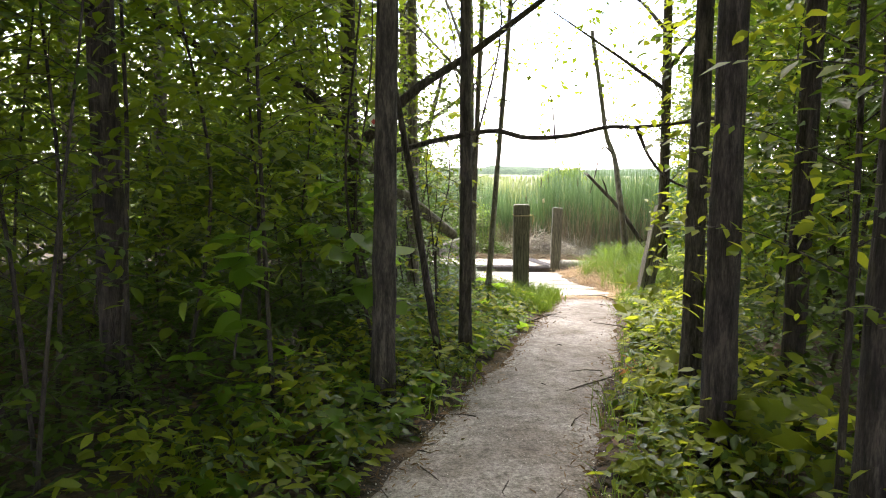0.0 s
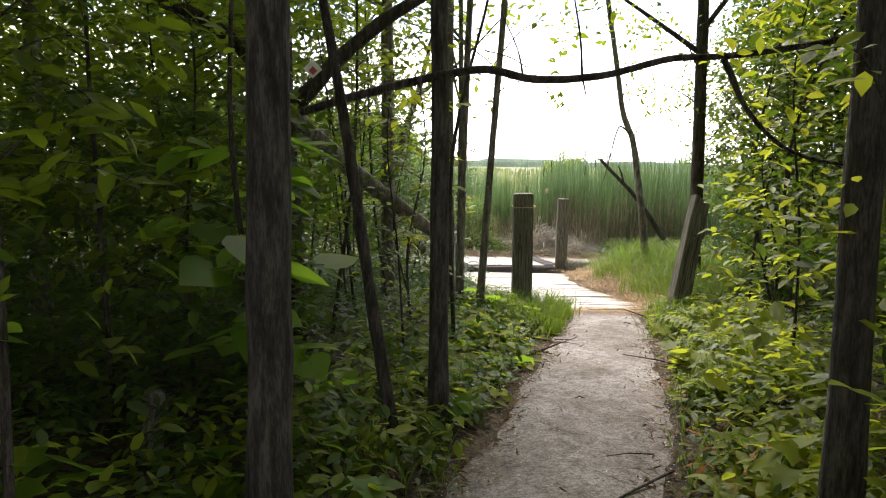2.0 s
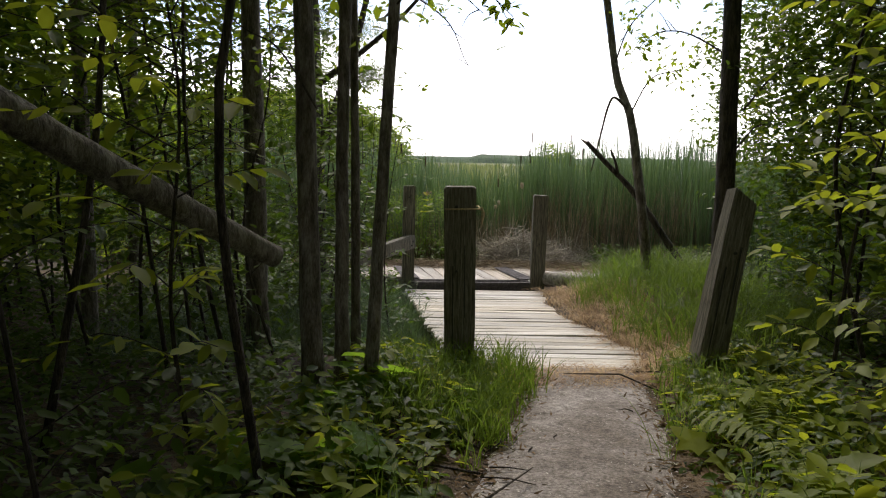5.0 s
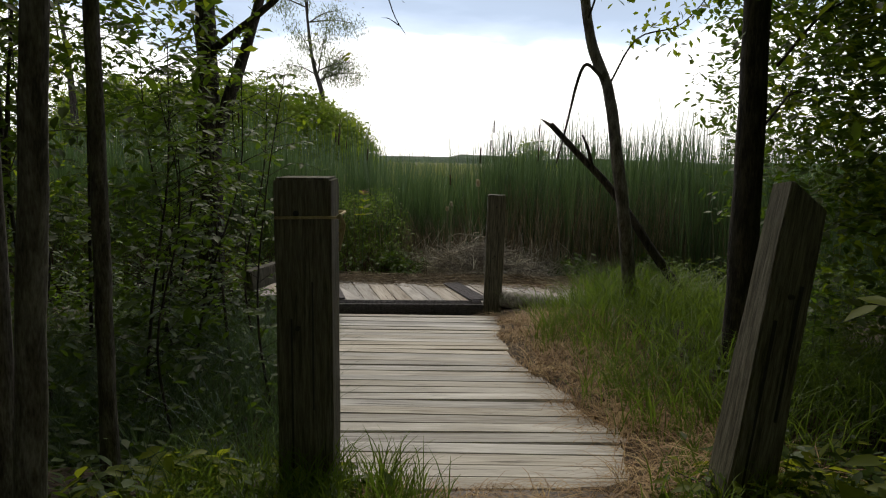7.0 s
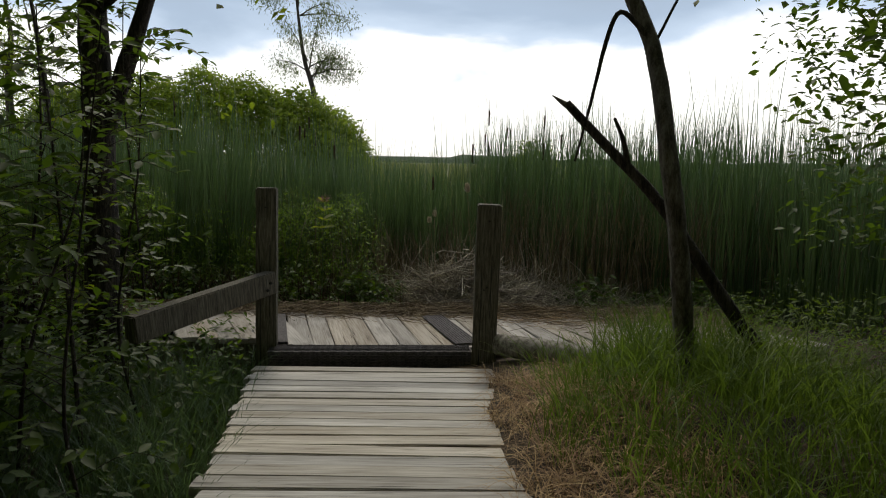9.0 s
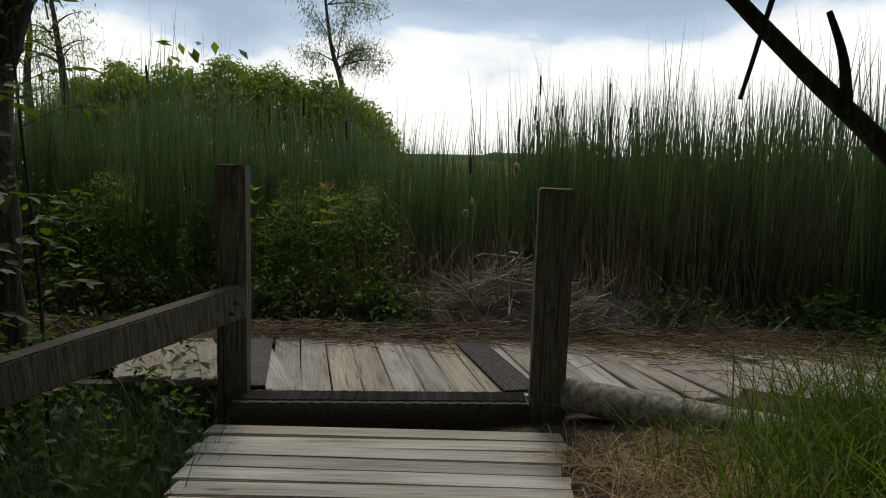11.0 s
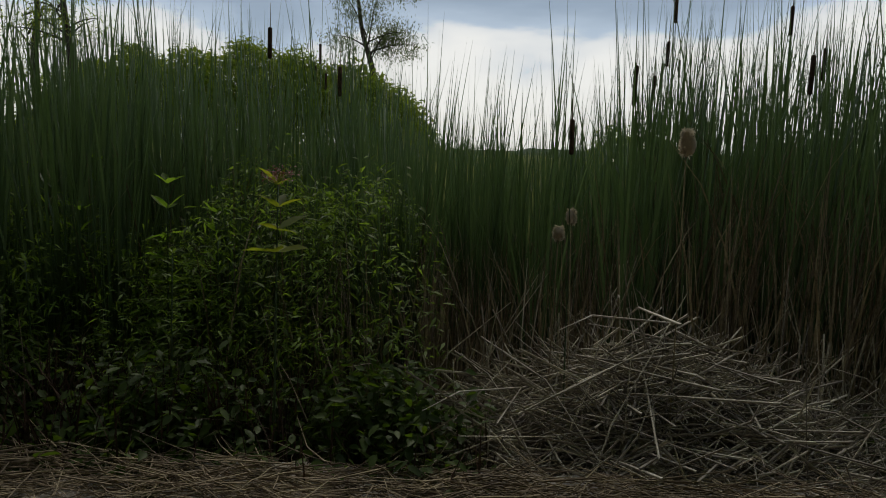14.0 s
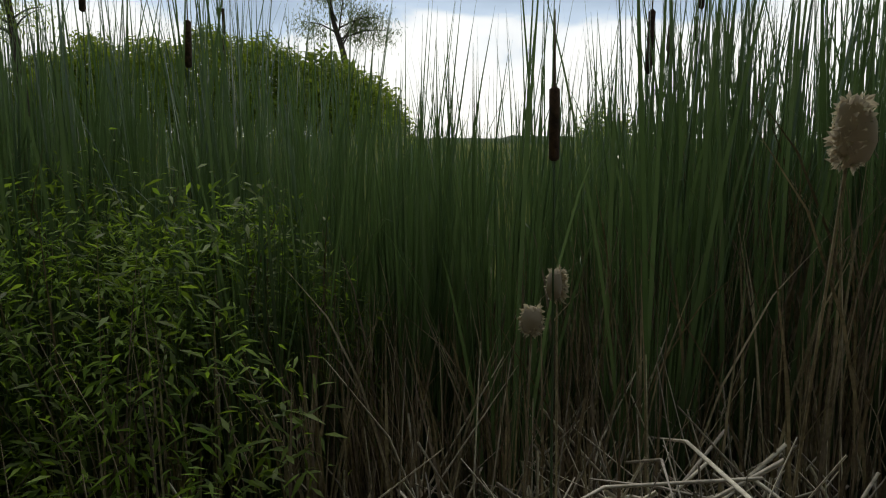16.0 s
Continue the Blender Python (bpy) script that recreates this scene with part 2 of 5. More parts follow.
SIGNWHITE = surface("white_marker_paint", [(0.3, (0.62, 0.62, 0.6)), (0.7, (0.8, 0.8, 0.78))], scale=20, rough=0.5, bump=0.05, spread=0.03)
SIGNRED = surface("red_marker_paint", [(0.3, (0.45, 0.06, 0.05)), (0.7, (0.58, 0.09, 0.07))], scale=20, rough=0.5, bump=0.05, spread=0.03)
MARSH = surface("far_marsh_sward", [(0.3, (0.07, 0.085, 0.035)), (0.5, (0.14, 0.155, 0.065)), (0.75, (0.24, 0.24, 0.11))], scale=0.6, rough=1.0, bump=1.0, fine=9, detail=10, depth=0.3)
FARWOOD = surface("far_wooded_ridge", [(0.3, (0.035, 0.055, 0.03)), (0.7, (0.085, 0.12, 0.06))], scale=0.06, rough=1.0, bump=1.0, fine=0.4, depth=4.0)
WATER = bpy.data.materials.new("dark_marsh_water")
WATER.use_nodes = True
WATER.node_tree.nodes["Principled BSDF"].inputs["Base Color"].default_value = (0.012, 0.012, 0.009, 1)
WATER.node_tree.nodes["Principled BSDF"].inputs["Roughness"].default_value = 0.08

# darkest leaf: part of the wood's shade is put into its colour
LEAF = leaf_material("shaded_understorey_leaf", (0.014, 0.030, 0.007), (0.066, 0.105, 0.020), (0.22, 0.34, 0.025), 0.30, 0.52, 0.2)
CANOPY = leaf_material("canopy_leaf", (0.028, 0.048, 0.007), (0.105, 0.14, 0.018), (0.36, 0.44, 0.025), 0.5)
# brightest leaf: sunlight along the path edge is put into its colour
YELLOWLEAF = leaf_material("sunlit_yellow_green_leaf", (0.06, 0.092, 0.009), (0.19, 0.235, 0.022), (0.56, 0.58, 0.04), 0.5)
BROADLEAF = leaf_material("broad_basswood_leaf", (0.04, 0.08, 0.010), (0.12, 0.20, 0.022), (0.42, 0.64, 0.05), 0.55)
BROWNLEAF = leaf_material("withered_orange_leaf", (0.16, 0.06, 0.02), (0.40, 0.19, 0.05), (0.5, 0.24, 0.06), 0.35, 0.7)
LITTER = leaf_material("fallen_brown_leaf", (0.05, 0.032, 0.018), (0.20, 0.13, 0.07), (0.2, 0.12, 0.05), 0.15, 0.8)
GRASS = leaf_material("fresh_grass_blade", (0.025, 0.052, 0.008), (0.125, 0.185, 0.028), (0.30, 0.42, 0.045), 0.36)
REED = leaf_material("cattail_blade", (0.012, 0.027, 0.014), (0.115, 0.175, 0.090), (0.22, 0.34, 0.11), 0.24, 0.30, 0.5)
# paler copy of REED: distance haze and glare are in the colour
FARREED = leaf_material("hazy_far_cattail_blade", (0.08, 0.10, 0.035), (0.27, 0.285, 0.12), (0.42, 0.44, 0.17), 0.35)
SHRUB = leaf_material("willow_shrub_leaf", (0.055, 0.095, 0.012), (0.20, 0.27, 0.03), (0.46, 0.58, 0.05), 0.4)
FLUFF = leaf_material("cream_seed_fluff", (0.48, 0.40, 0.31), (0.62, 0.55, 0.46), (0.75, 0.62, 0.48), 0.5, 0.95, 0.05)
# brighter herb leaf: light from above is put into its colour
HERBLEAF = leaf_material("lit_herb_top_leaf", (0.07, 0.14, 0.018), (0.24, 0.36, 0.05), (0.48, 0.68, 0.07), 0.42)
PALEWILLOW = leaf_material("grey_green_willow_leaf", (0.06, 0.08, 0.04), (0.15, 0.18, 0.09), (0.30, 0.36, 0.14), 0.4)


# ---- building blocks ----
rng = np.random.default_rng(7)


def thing(name, x, y, z, label, category, group="", kind=""):
    ob = new(name)
    ob.location = (x, y, z)
    return tagged(ob, label, category, group, kind)


def mesh_object(name, verts, faces, material, parent=None, label="", smooth=True):
    me = bpy.data.meshes.new(name)
    me.from_pydata([tuple(v) for v in verts], [], faces)
    me.materials.append(material)
    if smooth:
        me.polygons.foreach_set("use_smooth", [True] * len(me.polygons))
    me.update()
    ob = new(name, me)
    if parent is not None:
        ob.parent = parent
    if label:
        ob["label"] = label
    return ob


def bulk(name, verts, tris, material, parent=None):
    """A mesh from whole arrays of corners and triangles."""
    me = bpy.data.meshes.new(name)
    me.vertices.add(len(verts))
    me.vertices.foreach_set("co", np.asarray(verts, np.float32).ravel())
    n = len(tris)
    me.loops.add(n * 3)
    me.loops.foreach_set("vertex_index", np.asarray(tris, np.int32).ravel())
    me.polygons.add(n)
    me.polygons.foreach_set("loop_start", np.arange(0, n * 3, 3, dtype=np.int32))
    me.polygons.foreach_set("loop_total", np.full(n, 3, np.int32))
    me.materials.append(material)
    me.update(calc_edges=True)
    ob = new(name, me)
    if parent is not None:
        ob.parent = parent
    return ob


def part(name, bm, material, parent, label=""):
    me = bpy.data.meshes.new(name)
    bm.to_mesh(me)
    bm.free()
    me.materials.append(material)
    ob = new(name, me)
    ob.parent = parent
    if label:
        ob["label"] = label
    return ob


def block(sx, sy, sz, bevel=0.006, cuts=0, rough=0.0, seed=0):
    """A sawn timber: a box standing on z = 0 with worn edges."""
    bm = bmesh.new()
    bmesh.ops.create_cube(bm, size=1.0)
    bmesh.ops.scale(bm, vec=(sx, sy, sz), verts=bm.verts)
    bmesh.ops.translate(bm, vec=(0, 0, sz / 2), verts=bm.verts)
    if cuts:
        bmesh.ops.subdivide_edges(bm, edges=[e for e in bm.edges if abs(e.verts[0].co.z - e.verts[1].co.z) > sz * 0.5], cuts=cuts)
    bmesh.ops.bevel(bm, geom=[e for e in bm.edges if e.calc_face_angle(0) > 0.5], offset=bevel, segments=2, affect="EDGES")
    if rough:
        for v in bm.verts:
            v.co += noise.noise_vector(v.co * 9 + Vector((seed, seed, 0))) * rough
    return bm


OVAL = (np.array([(0, 0, 0), (0.22, 0.30, 0.03), (0.20, 0.66, 0.02), (0, 1, -0.10), (-0.20, 0.66, 0.02), (-0.22, 0.30, 0.03), (0, 0.5, -0.03)]),
        np.array([(0, 1, 6), (1, 2, 6), (2, 3, 6), (3, 4, 6), (4, 5, 6), (5, 0, 6)]))
NARROW = (np.array([(0, 0, 0), (0.10, 0.4, 0.02), (0, 1, -0.12), (-0.10, 0.4, 0.02)]), np.array([(0, 1, 3), (1, 2, 3)]))
SMALL = (np.array([(0, 0, 0), (0.24, 0.45, 0.03), (0, 1, -0.08), (-0.24, 0.45, 0.03)]), np.array([(0, 1, 3), (1, 2, 3)]))
LOBED = (np.array([(0, 0, 0), (0.30, -0.06, 0.03), (0.26, 0.16, 0.02), (0.56, 0.36, -0.03), (0.28, 0.48, 0.03), (0.20, 0.72, 0), (0, 1.0, -0.08), (-0.20, 0.72, 0), (-0.28, 0.48, 0.03), (-0.56, 0.36, -0.03), (-0.26, 0.16, 0.02), (-0.30, -0.06, 0.03), (0, 0.38, -0.03)]),
         np.array([(i, (i + 1) % 12, 12) for i in range(12)]))
HEART = (np.array([(0, 0, 0), (0.20, -0.12, 0.02), (0.42, 0.0, 0.04), (0.50, 0.28, 0.03), (0.40, 0.55, 0), (0.20, 0.80, -0.04), (0, 1.02, -0.10), (-0.20, 0.80, -0.04), (-0.40, 0.55, 0), (-0.50, 0.28, 0.03), (-0.42, 0.0, 0.04), (-0.20, -0.12, 0.02), (0, 0.42, -0.04)]),
         np.array([(i, (i + 1) % 12, 12) for i in range(12)]))


def turned(yaw, pitch, roll):
    """Rotation matrices: roll about the leaf's own axis, then pitch up, then yaw."""
    cy, sy, cp, sp, cr, sr = np.cos(yaw), np.sin(yaw), np.cos(pitch), np.sin(pitch), np.cos(roll), np.sin(roll)
    z, o = np.zeros_like(cy), np.ones_like(cy)
    rz = np.stack([np.stack([cy, -sy, z], -1), np.stack([sy, cy, z], -1), np.stack([z, z, o], -1)], -2)
    rx = np.stack([np.stack([o, z, z], -1), np.stack([z, cp, -sp], -1), np.stack([z, sp, cp], -1)], -2)
    ry = np.stack([np.stack([cr, z, sr], -1), np.stack([z, o, z], -1), np.stack([-sr, z, cr], -1)], -2)
    return rz @ rx @ ry


def leaves(name, where, yaw, pitch, roll, size, shape, material, parent=None):
    base, tris = shape
    where = np.asarray(where, float).reshape(-1, 3)
    r = turned(np.asarray(yaw), np.asarray(pitch), np.asarray(roll))
    co = np.einsum("nij,vj->nvi", r, base) * np.asarray(size)[:, None, None] + where[:, None, :]
    idx = tris[None] + (np.arange(len(where)) * len(base))[:, None, None]
    return bulk(name, co.reshape(-1, 3), idx.reshape(-1, 3), material, parent)


def blades(name, foot, height, lean_dir, lean, width, material, parent=None, steps=4, droop=0.0):
    """Grass or reed blades: tapering strips that bend over along lean_dir. lean and droop are shares of the height."""
    foot = np.asarray(foot, float).reshape(-1, 3)
    n = len(foot)
    s = np.linspace(0, 1, steps + 1)
    d = np.stack([np.cos(lean_dir), np.sin(lean_dir), np.zeros(n)], -1)
    face = np.asarray(lean_dir) + rng.uniform(0.4, 2.7, n)
    side = np.stack([np.cos(face), np.sin(face), np.zeros(n)], -1)
    h = np.asarray(height)[:, None]
    out_ = h * (np.asarray(lean)[:, None] * (0.35 * s + 0.65 * s ** 2.2))
    up = h * (s - np.asarray(droop).reshape(-1, 1) * s ** 3) if np.ndim(droop) else h * (s - droop * s ** 3)
    mid = foot[:, None, :] + d[:, None, :] * out_[..., None] + np.array([0, 0, 1.0]) * up[..., None]
    w = np.asarray(width)[:, None] * (1 - s ** 4.5) * 0.5
    w[:, -1] = 0.0004
    a, b = mid - side[:, None, :] * w[..., None], mid + side[:, None, :] * w[..., None]
    co = np.stack([a, b], 2).reshape(n, -1, 3)
    k = []
    for i in range(steps):
        k += [(2 * i, 2 * i + 1, 2 * i + 3), (2 * i, 2 * i + 3, 2 * i + 2)]
    idx = np.array(k)[None] + (np.arange(n) * co.shape[1])[:, None, None]
    return bulk(name, co.reshape(-1, 3), idx.reshape(-1, 3), material, parent)


def straws(name, foot, yaw, rise, length, width, material, parent=None, kink=0.25):
    """Fallen stems: three-sided stalks, each bent a little half way along."""
    n = len(foot)
    yaw2, rise2 = yaw + rng.normal(0, kink, n), rise + rng.normal(-0.1, kink, n)
    d1 = np.stack([np.cos(yaw) * np.cos(rise), np.sin(yaw) * np.cos(rise), np.sin(rise)], -1)
    d2 = np.stack([np.cos(yaw2) * np.cos(rise2), np.sin(yaw2) * np.cos(rise2), np.sin(rise2)], -1)
    cut = rng.uniform(0.35, 0.75, n)
    p1 = foot + d1 * (length * cut)[:, None]
    p2 = p1 + d2 * (length * (1 - cut))[:, None]
    side = np.stack([-np.sin(yaw), np.cos(yaw), np.zeros(n)], -1)
    up = np.cross(d1, side)
    rings = []
    for p, k in ((foot, 1.0), (p1, 0.85), (p2, 0.35)):
        for a in (0.3, 2.4, 4.5):
            rings.append(p + (side * math.cos(a) + up * math.sin(a)) * (width * 0.5 * k)[:, None])
    co = np.stack(rings, 1)
    k = []
    for r in (0, 3):
        for a in range(3):
            b = (a + 1) % 3
            k += [(r + a, r + b, r + 3 + b), (r + a, r + 3 + b, r + 3 + a)]
    idx = np.array(k)[None] + (np.arange(n) * 9)[:, None, None]
    return bulk(name, co.reshape(-1, 3), idx.reshape(-1, 3), material, parent)


def tube(points, radii, sides=10, rough=0.0, seed=0.0, flute=0.0):
    """Corners and faces of a limb along points, with uneven sides."""
    verts, faces = [], []
    pts = [Vector(p) for p in points]
    ref = Vector((0.31, 0.95, 0.05))
    for i, (p, r) in enumerate(zip(pts, radii)):
        along = (pts[min(i + 1, len(pts) - 1)] - pts[max(i - 1, 0)]).normalized()
        u = along.cross(ref)
        if u.length < 0.05:
            u = along.cross(Vector((1, 0, 0)))
        u.normalize()
        v = along.cross(u)
        for k in range(sides):
            a = 2 * math.pi * k / sides
            rr = r * (1 + flute * math.sin(k * 2.4 + seed) * math.cos(k * 3.7 + seed + p.z * 0.6))
            q = p + (u * math.cos(a) + v * math.sin(a)) * rr
            if rough:
                q += noise.noise_vector(q * 7 + Vector((seed, 0, 0))) * rough * r
            verts.append(q)
    n = len(pts)
    for i in range(n - 1):
        for k in range(sides):
            k2 = (k + 1) % sides
            faces.append((i * sides + k, i * sides + k2, (i + 1) * sides + k2, (i + 1) * sides + k))
    faces.append(tuple(range(sides))[::-1])
    faces.append(tuple((n - 1) * sides + k for k in range(sides)))
    return verts, faces


def smooth_line(points, steps):
    """A rounded line through a few points."""
    p = [Vector(q) for q in points]
    p = [p[0] * 2 - p[1]] + p + [p[-1] * 2 - p[-2]]
    res = []
    for i in range(1, len(p) - 2):
        for k in range(steps):
            t = k / steps
            res.append(0.5 * ((2 * p[i]) + (p[i + 1] - p[i - 1]) * t + (2 * p[i - 1] - 5 * p[i] + 4 * p[i + 1] - p[i + 2]) * t * t + (3 * p[i] - p[i - 1] - 3 * p[i + 1] + p[i + 2]) * t ** 3))
    res.append(p[-2])
    return res


def limb(name, points, r0, r1, material, parent=None, sides=8, steps=5, rough=0.25, seed=0.0, label="", flute=0.0):
    line = smooth_line(points, steps)
    n = len(line)
    radii = [r0 + (r1 - r0) * (i / (n - 1)) for i in range(n)]
    v, f = tube(line, radii, sides, rough, seed, flute)
    return mesh_object(name, v, f, material, parent, label)


# ---- the lie of the land ----
PROFILE = np.array([(-60, 0.9), (-10, 0.55), (-3, 0.40), (0, 0.33), (2.3, 0.26), (4.2, 0.195), (6, 0.135), (7.5, 0.06), (7.95, 0.03), (9, -0.10), (12.5, -0.32), (14.5, -0.42), (30, -0.45), (3000, -0.45)])
TRACK = np.array([(-60, -3.0), (-6, -0.9), (-3, -0.45), (-1, -0.15), (1, 0.05), (2, 0.18), (3.5, 0.56), (4.25, 0.83), (5.3, 1.10), (6.15, 1.30), (7.15, 1.57), (7.9, 1.72), (9, 1.65), (12.5, 1.25), (14, 1.2)])
HALF = np.array([(-60, 0.45), (2, 0.45), (5.3, 0.41), (7.2, 0.36), (7.9, 0.36), (8.3, 0.62), (14, 0.8)])


def level(y):
    return np.interp(y, PROFILE[:, 0], PROFILE[:, 1])


def middle(y):
    return np.interp(y, TRACK[:, 0], TRACK[:, 1])


def half(y):
    return np.interp(y, HALF[:, 0], HALF[:, 1])


def bumps(x, y):
    return 0.04 * np.sin(x * 2.1 + 0.7) * np.cos(y * 1.7 + x) + 0.025 * np.sin(x * 5.3 + y * 4.1)


def land(x, y):
    """Height of the ground at x, y."""
    x, y = np.asarray(x, float), np.asarray(y, float)
    z = level(y)
    off = np.abs(x - middle(y)) - half(y)
    rise = np.clip(off / 0.5, 0, 1)
    z = z + rise * (0.05 + bumps(x, y))
    # the ditch beside and below the boards
    under = np.clip((y - 8.1) / 0.5, 0, 1) * np.clip((14.6 - y) / 0.6, 0, 1)
    ditch = np.clip((middle(y) + 0.55 - x) / 0.5, 0, 1) * np.clip((x + 3.5) / 2.0, 0, 1)
    z = z - 0.32 * under * ditch
    # the grassy bank
    bank = np.exp(-((x - 3.1) / 0.75) ** 2 - ((y - 10.6) / 1.5) ** 2)
    z = z + 0.30 * bank
    return z


def pose_thing(ob, x, y, z, yaw=0.0, scale=1.0):
    return copy_thing(ob, Matrix.LocRotScale((x, y, z), Euler((0, 0, yaw)), (scale, scale, scale)))


# ---- ground, path, marsh ----
def ground_sheet():
    xs = np.unique(np.concatenate([np.linspace(-8, 10, 121), -8 - np.geomspace(0.3, 2500, 26), 10 + np.geomspace(0.3, 2500, 26)]))
    ys = np.unique(np.concatenate([np.linspace(-6, 18, 161), -6 - np.geomspace(0.3, 2500, 22), 18 + np.geomspace(0.3, 2500, 34)]))
    gx, gy = np.meshgrid(xs, ys)
    gz = land(gx, gy)
    nx, ny = len(xs), len(ys)
    co = np.stack([gx, gy, gz], -1).reshape(-1, 3)
    i = (np.arange(ny - 1)[:, None] * nx + np.arange(nx - 1)[None]).reshape(-1)
    tris = np.concatenate([np.stack([i, i + 1, i + nx + 1], -1), np.stack([i, i + nx + 1, i + nx], -1)])
    ob = bulk("ground", co, tris, SOIL)
    ob.data.materials.append(MARSH)
    far = co[tris].mean(1)
    ob.data.polygons.foreach_set("material_index", ((far[:, 1] > 17.5) | (far[:, 0] > 14)).astype(np.int32))
    ob.data.polygons.foreach_set("use_smooth", np.ones(len(tris), bool))
    return tagged(ob, "dark woodland soil with leaf litter running out into green marsh", "ground", kind="structure")


ground_sheet()


def path_sheet():
    ys = np.linspace(-12, 8.02, 260)
    ks = np.linspace(-1, 1, 25)
    rows = []
    for y in ys:
        c, h = float(middle(y)), float(half(y))
        for k in ks:
            edge = h + 0.05 * noise.noise((y * 1.7, k, 3.0)) + 0.04 * noise.noise((y * 7.0, k, 8.0)) + 0.03
            x = c + k * edge
            z = float(level(y)) + 0.018 * (1 - k * k) + 0.004 + 0.004 * noise.noise((x * 9, y * 9, 0)) - 0.02 * abs(k) ** 8
            rows.append((x, y, z))
    n = len(ks)
    faces = [(i * n + k, i * n + k + 1, (i + 1) * n + k + 1, (i + 1) * n + k) for i in range(len(ys) - 1) for k in range(n - 1)]
    ob = mesh_object("path", rows, faces, GRAVEL)
    return tagged(ob, "pale grey limestone screenings footpath with ragged edges", "path", kind="structure")


path_sheet()

w = mesh_object("water", [(-7, 13.2, -0.47), (1.7, 14.5, -0.47), (2.6, 30, -0.47), (-7, 30, -0.47)], [(0, 1, 2, 3)], WATER)
tagged(w, "still dark marsh water between the reed stems", "water", kind="structure")

# far wooded ridge beyond the marsh
ridge_v, ridge_f = [], []
for i in range(161):
    a = radians(-75 + 150 * i / 160)
    h = 5.5 + 3.0 * noise.noise((i * 0.13, 2.0, 0)) + 1.6 * noise.noise((i * 0.7, 5.0, 0)) + (3.5 if 84 <= i <= 89 else 0)
    for d, z in ((860, -2), (870, h * 0.6), (885, h), (930, h + 1.5)):
        ridge_v.append((d * math.sin(a), d * math.cos(a), z))
for i in range(160):
    for k in range(3):
        ridge_f.append((i * 4 + k, i * 4 + 4 + k, i * 4 + 5 + k, i * 4 + 1 + k))
tagged(mesh_object("backdrop_ridge", ridge_v, ridge_f, FARWOOD), "low dark wooded ridge on the far side of the marsh", "backdrop", kind="structure")


# ---- posts, boards, step ----
def post(x, y, z, sx, sy, h, rx=0, ry=0, rz=0, label="", holes=(), name="wooden_post", seed=0):
    p = thing(name, x, y, z, label, "post", "boardwalk posts")
    p.rotation_euler = [radians(a) for a in (rx, ry, rz)]
    part("timber", block(sx, sy, h, 0.008, 5, 0.006, seed), POSTWOOD, p)
    # drying cracks and bolt holes in the near face
    for k, (hx, hz, r) in enumerate(holes):
        bm = bmesh.new()
        bmesh.ops.create_cone(bm, cap_ends=True, segments=10, radius1=r, radius2=r * 0.7, depth=0.02, matrix=pose(hx, -sy / 2 + 0.003, hz, 90))
        part("bolt_hole", bm, DARKMETAL, p, "dark round bolt hole")
    for k in range(2):
        bm = bmesh.new()
        bmesh.ops.create_cube(bm, size=1)
        bmesh.ops.scale(bm, vec=(0.006, 0.012, h * (0.35 + 0.2 * k)), verts=bm.verts)
        bmesh.ops.translate(bm, vec=((0.02 - 0.07 * k) + 0.01, -sy / 2 + 0.002, h * (0.55 - 0.2 * k)), verts=bm.verts)
        part("drying_crack", bm, DARKMETAL, p, "dark lengthwise drying crack")
    return p


post_a = post(0.962, 8.03, -0.1, 0.185, 0.185, 1.235, 0, -0.6, -2, "weathered square timber post with pale twine tied round it", ((-0.02, 1.12, 0.013), (-0.02, 0.74, 0.011)), seed=1)
twine = thing("twine_loop", 0.0, 0.0, 0.0, "thin pale yellow twine tied round a timber post", "twine")
for a, b in (((0.862, 7.93, 1.005), (1.062, 7.925, 1.01)), ((1.062, 7.925, 1.01), (1.066, 8.13, 1.015)), ((0.862, 7.93, 1.005), (0.86, 8.13, 1.01)), ((0.86, 8.13, 1.01), (1.066, 8.13, 1.015))):
    v, f = tube([a, b], [0.005, 0.005], 6)
    mesh_object("strand", v, f, TWINE, twine)
for k in range(4):
    v, f = tube(smooth_line([(1.06, 7.922, 1.01), (1.075 + 0.004 * k, 7.905, 1.02 - 0.01 * k), (1.07, 7.912 - 0.003 * k, 0.965 - 0.02 * k)], 4), [0.004] * 9, 5)
    mesh_object("knot_end", v, f, TWINE, twine)
post_b = post(2.115, 12.80, -0.45, 0.178, 0.165, 1.33, 0, 0.8, -3, "grey timber post with bolt holes beside the step", ((0.0, 1.21, 0.011), (0.0, 0.72, 0.010), (-0.02, 0.70, 0.008)), seed=2)
post_l = post(0.475, 12.86, -0.55, 0.150, 0.145, 1.52, 0, 0.5, 5, "mossy timber post that carries the side rail", ((0.0, 1.38, 0.010),), seed=3)
post_c = post(2.35, 7.80, -0.1, 0.17, 0.14, 1.30, -8, 13.5, 6, "split old timber post leaning outward beside the path", ((0.0, 0.9, 0.01),), seed=4)

for v in next(c for c in post_c.children if c.name.startswith("timber")).data.vertices:
    k = v.co.z / 1.30
    v.co.x = v.co.x * (1.05 - 0.18 * k)
    v.co.y *= 1.05 - 0.25 * k
    v.co.z -= 0.10 * max(0.0, k - 0.9) * 10 * (0.5 + v.co.x / 0.2)

rail = thing("side_rail", 0, 0, 0, "weathered timber side rail fixed to a post", "rail")
bm = block(0.10, 1.25, 0.165, 0.008, 0, 0.004, 5)
bmesh.ops.translate(bm, vec=(0, -0.625, -0.165), verts=bm.verts)
rail_bar = part("rail_bar", bm, POSTWOOD, rail)
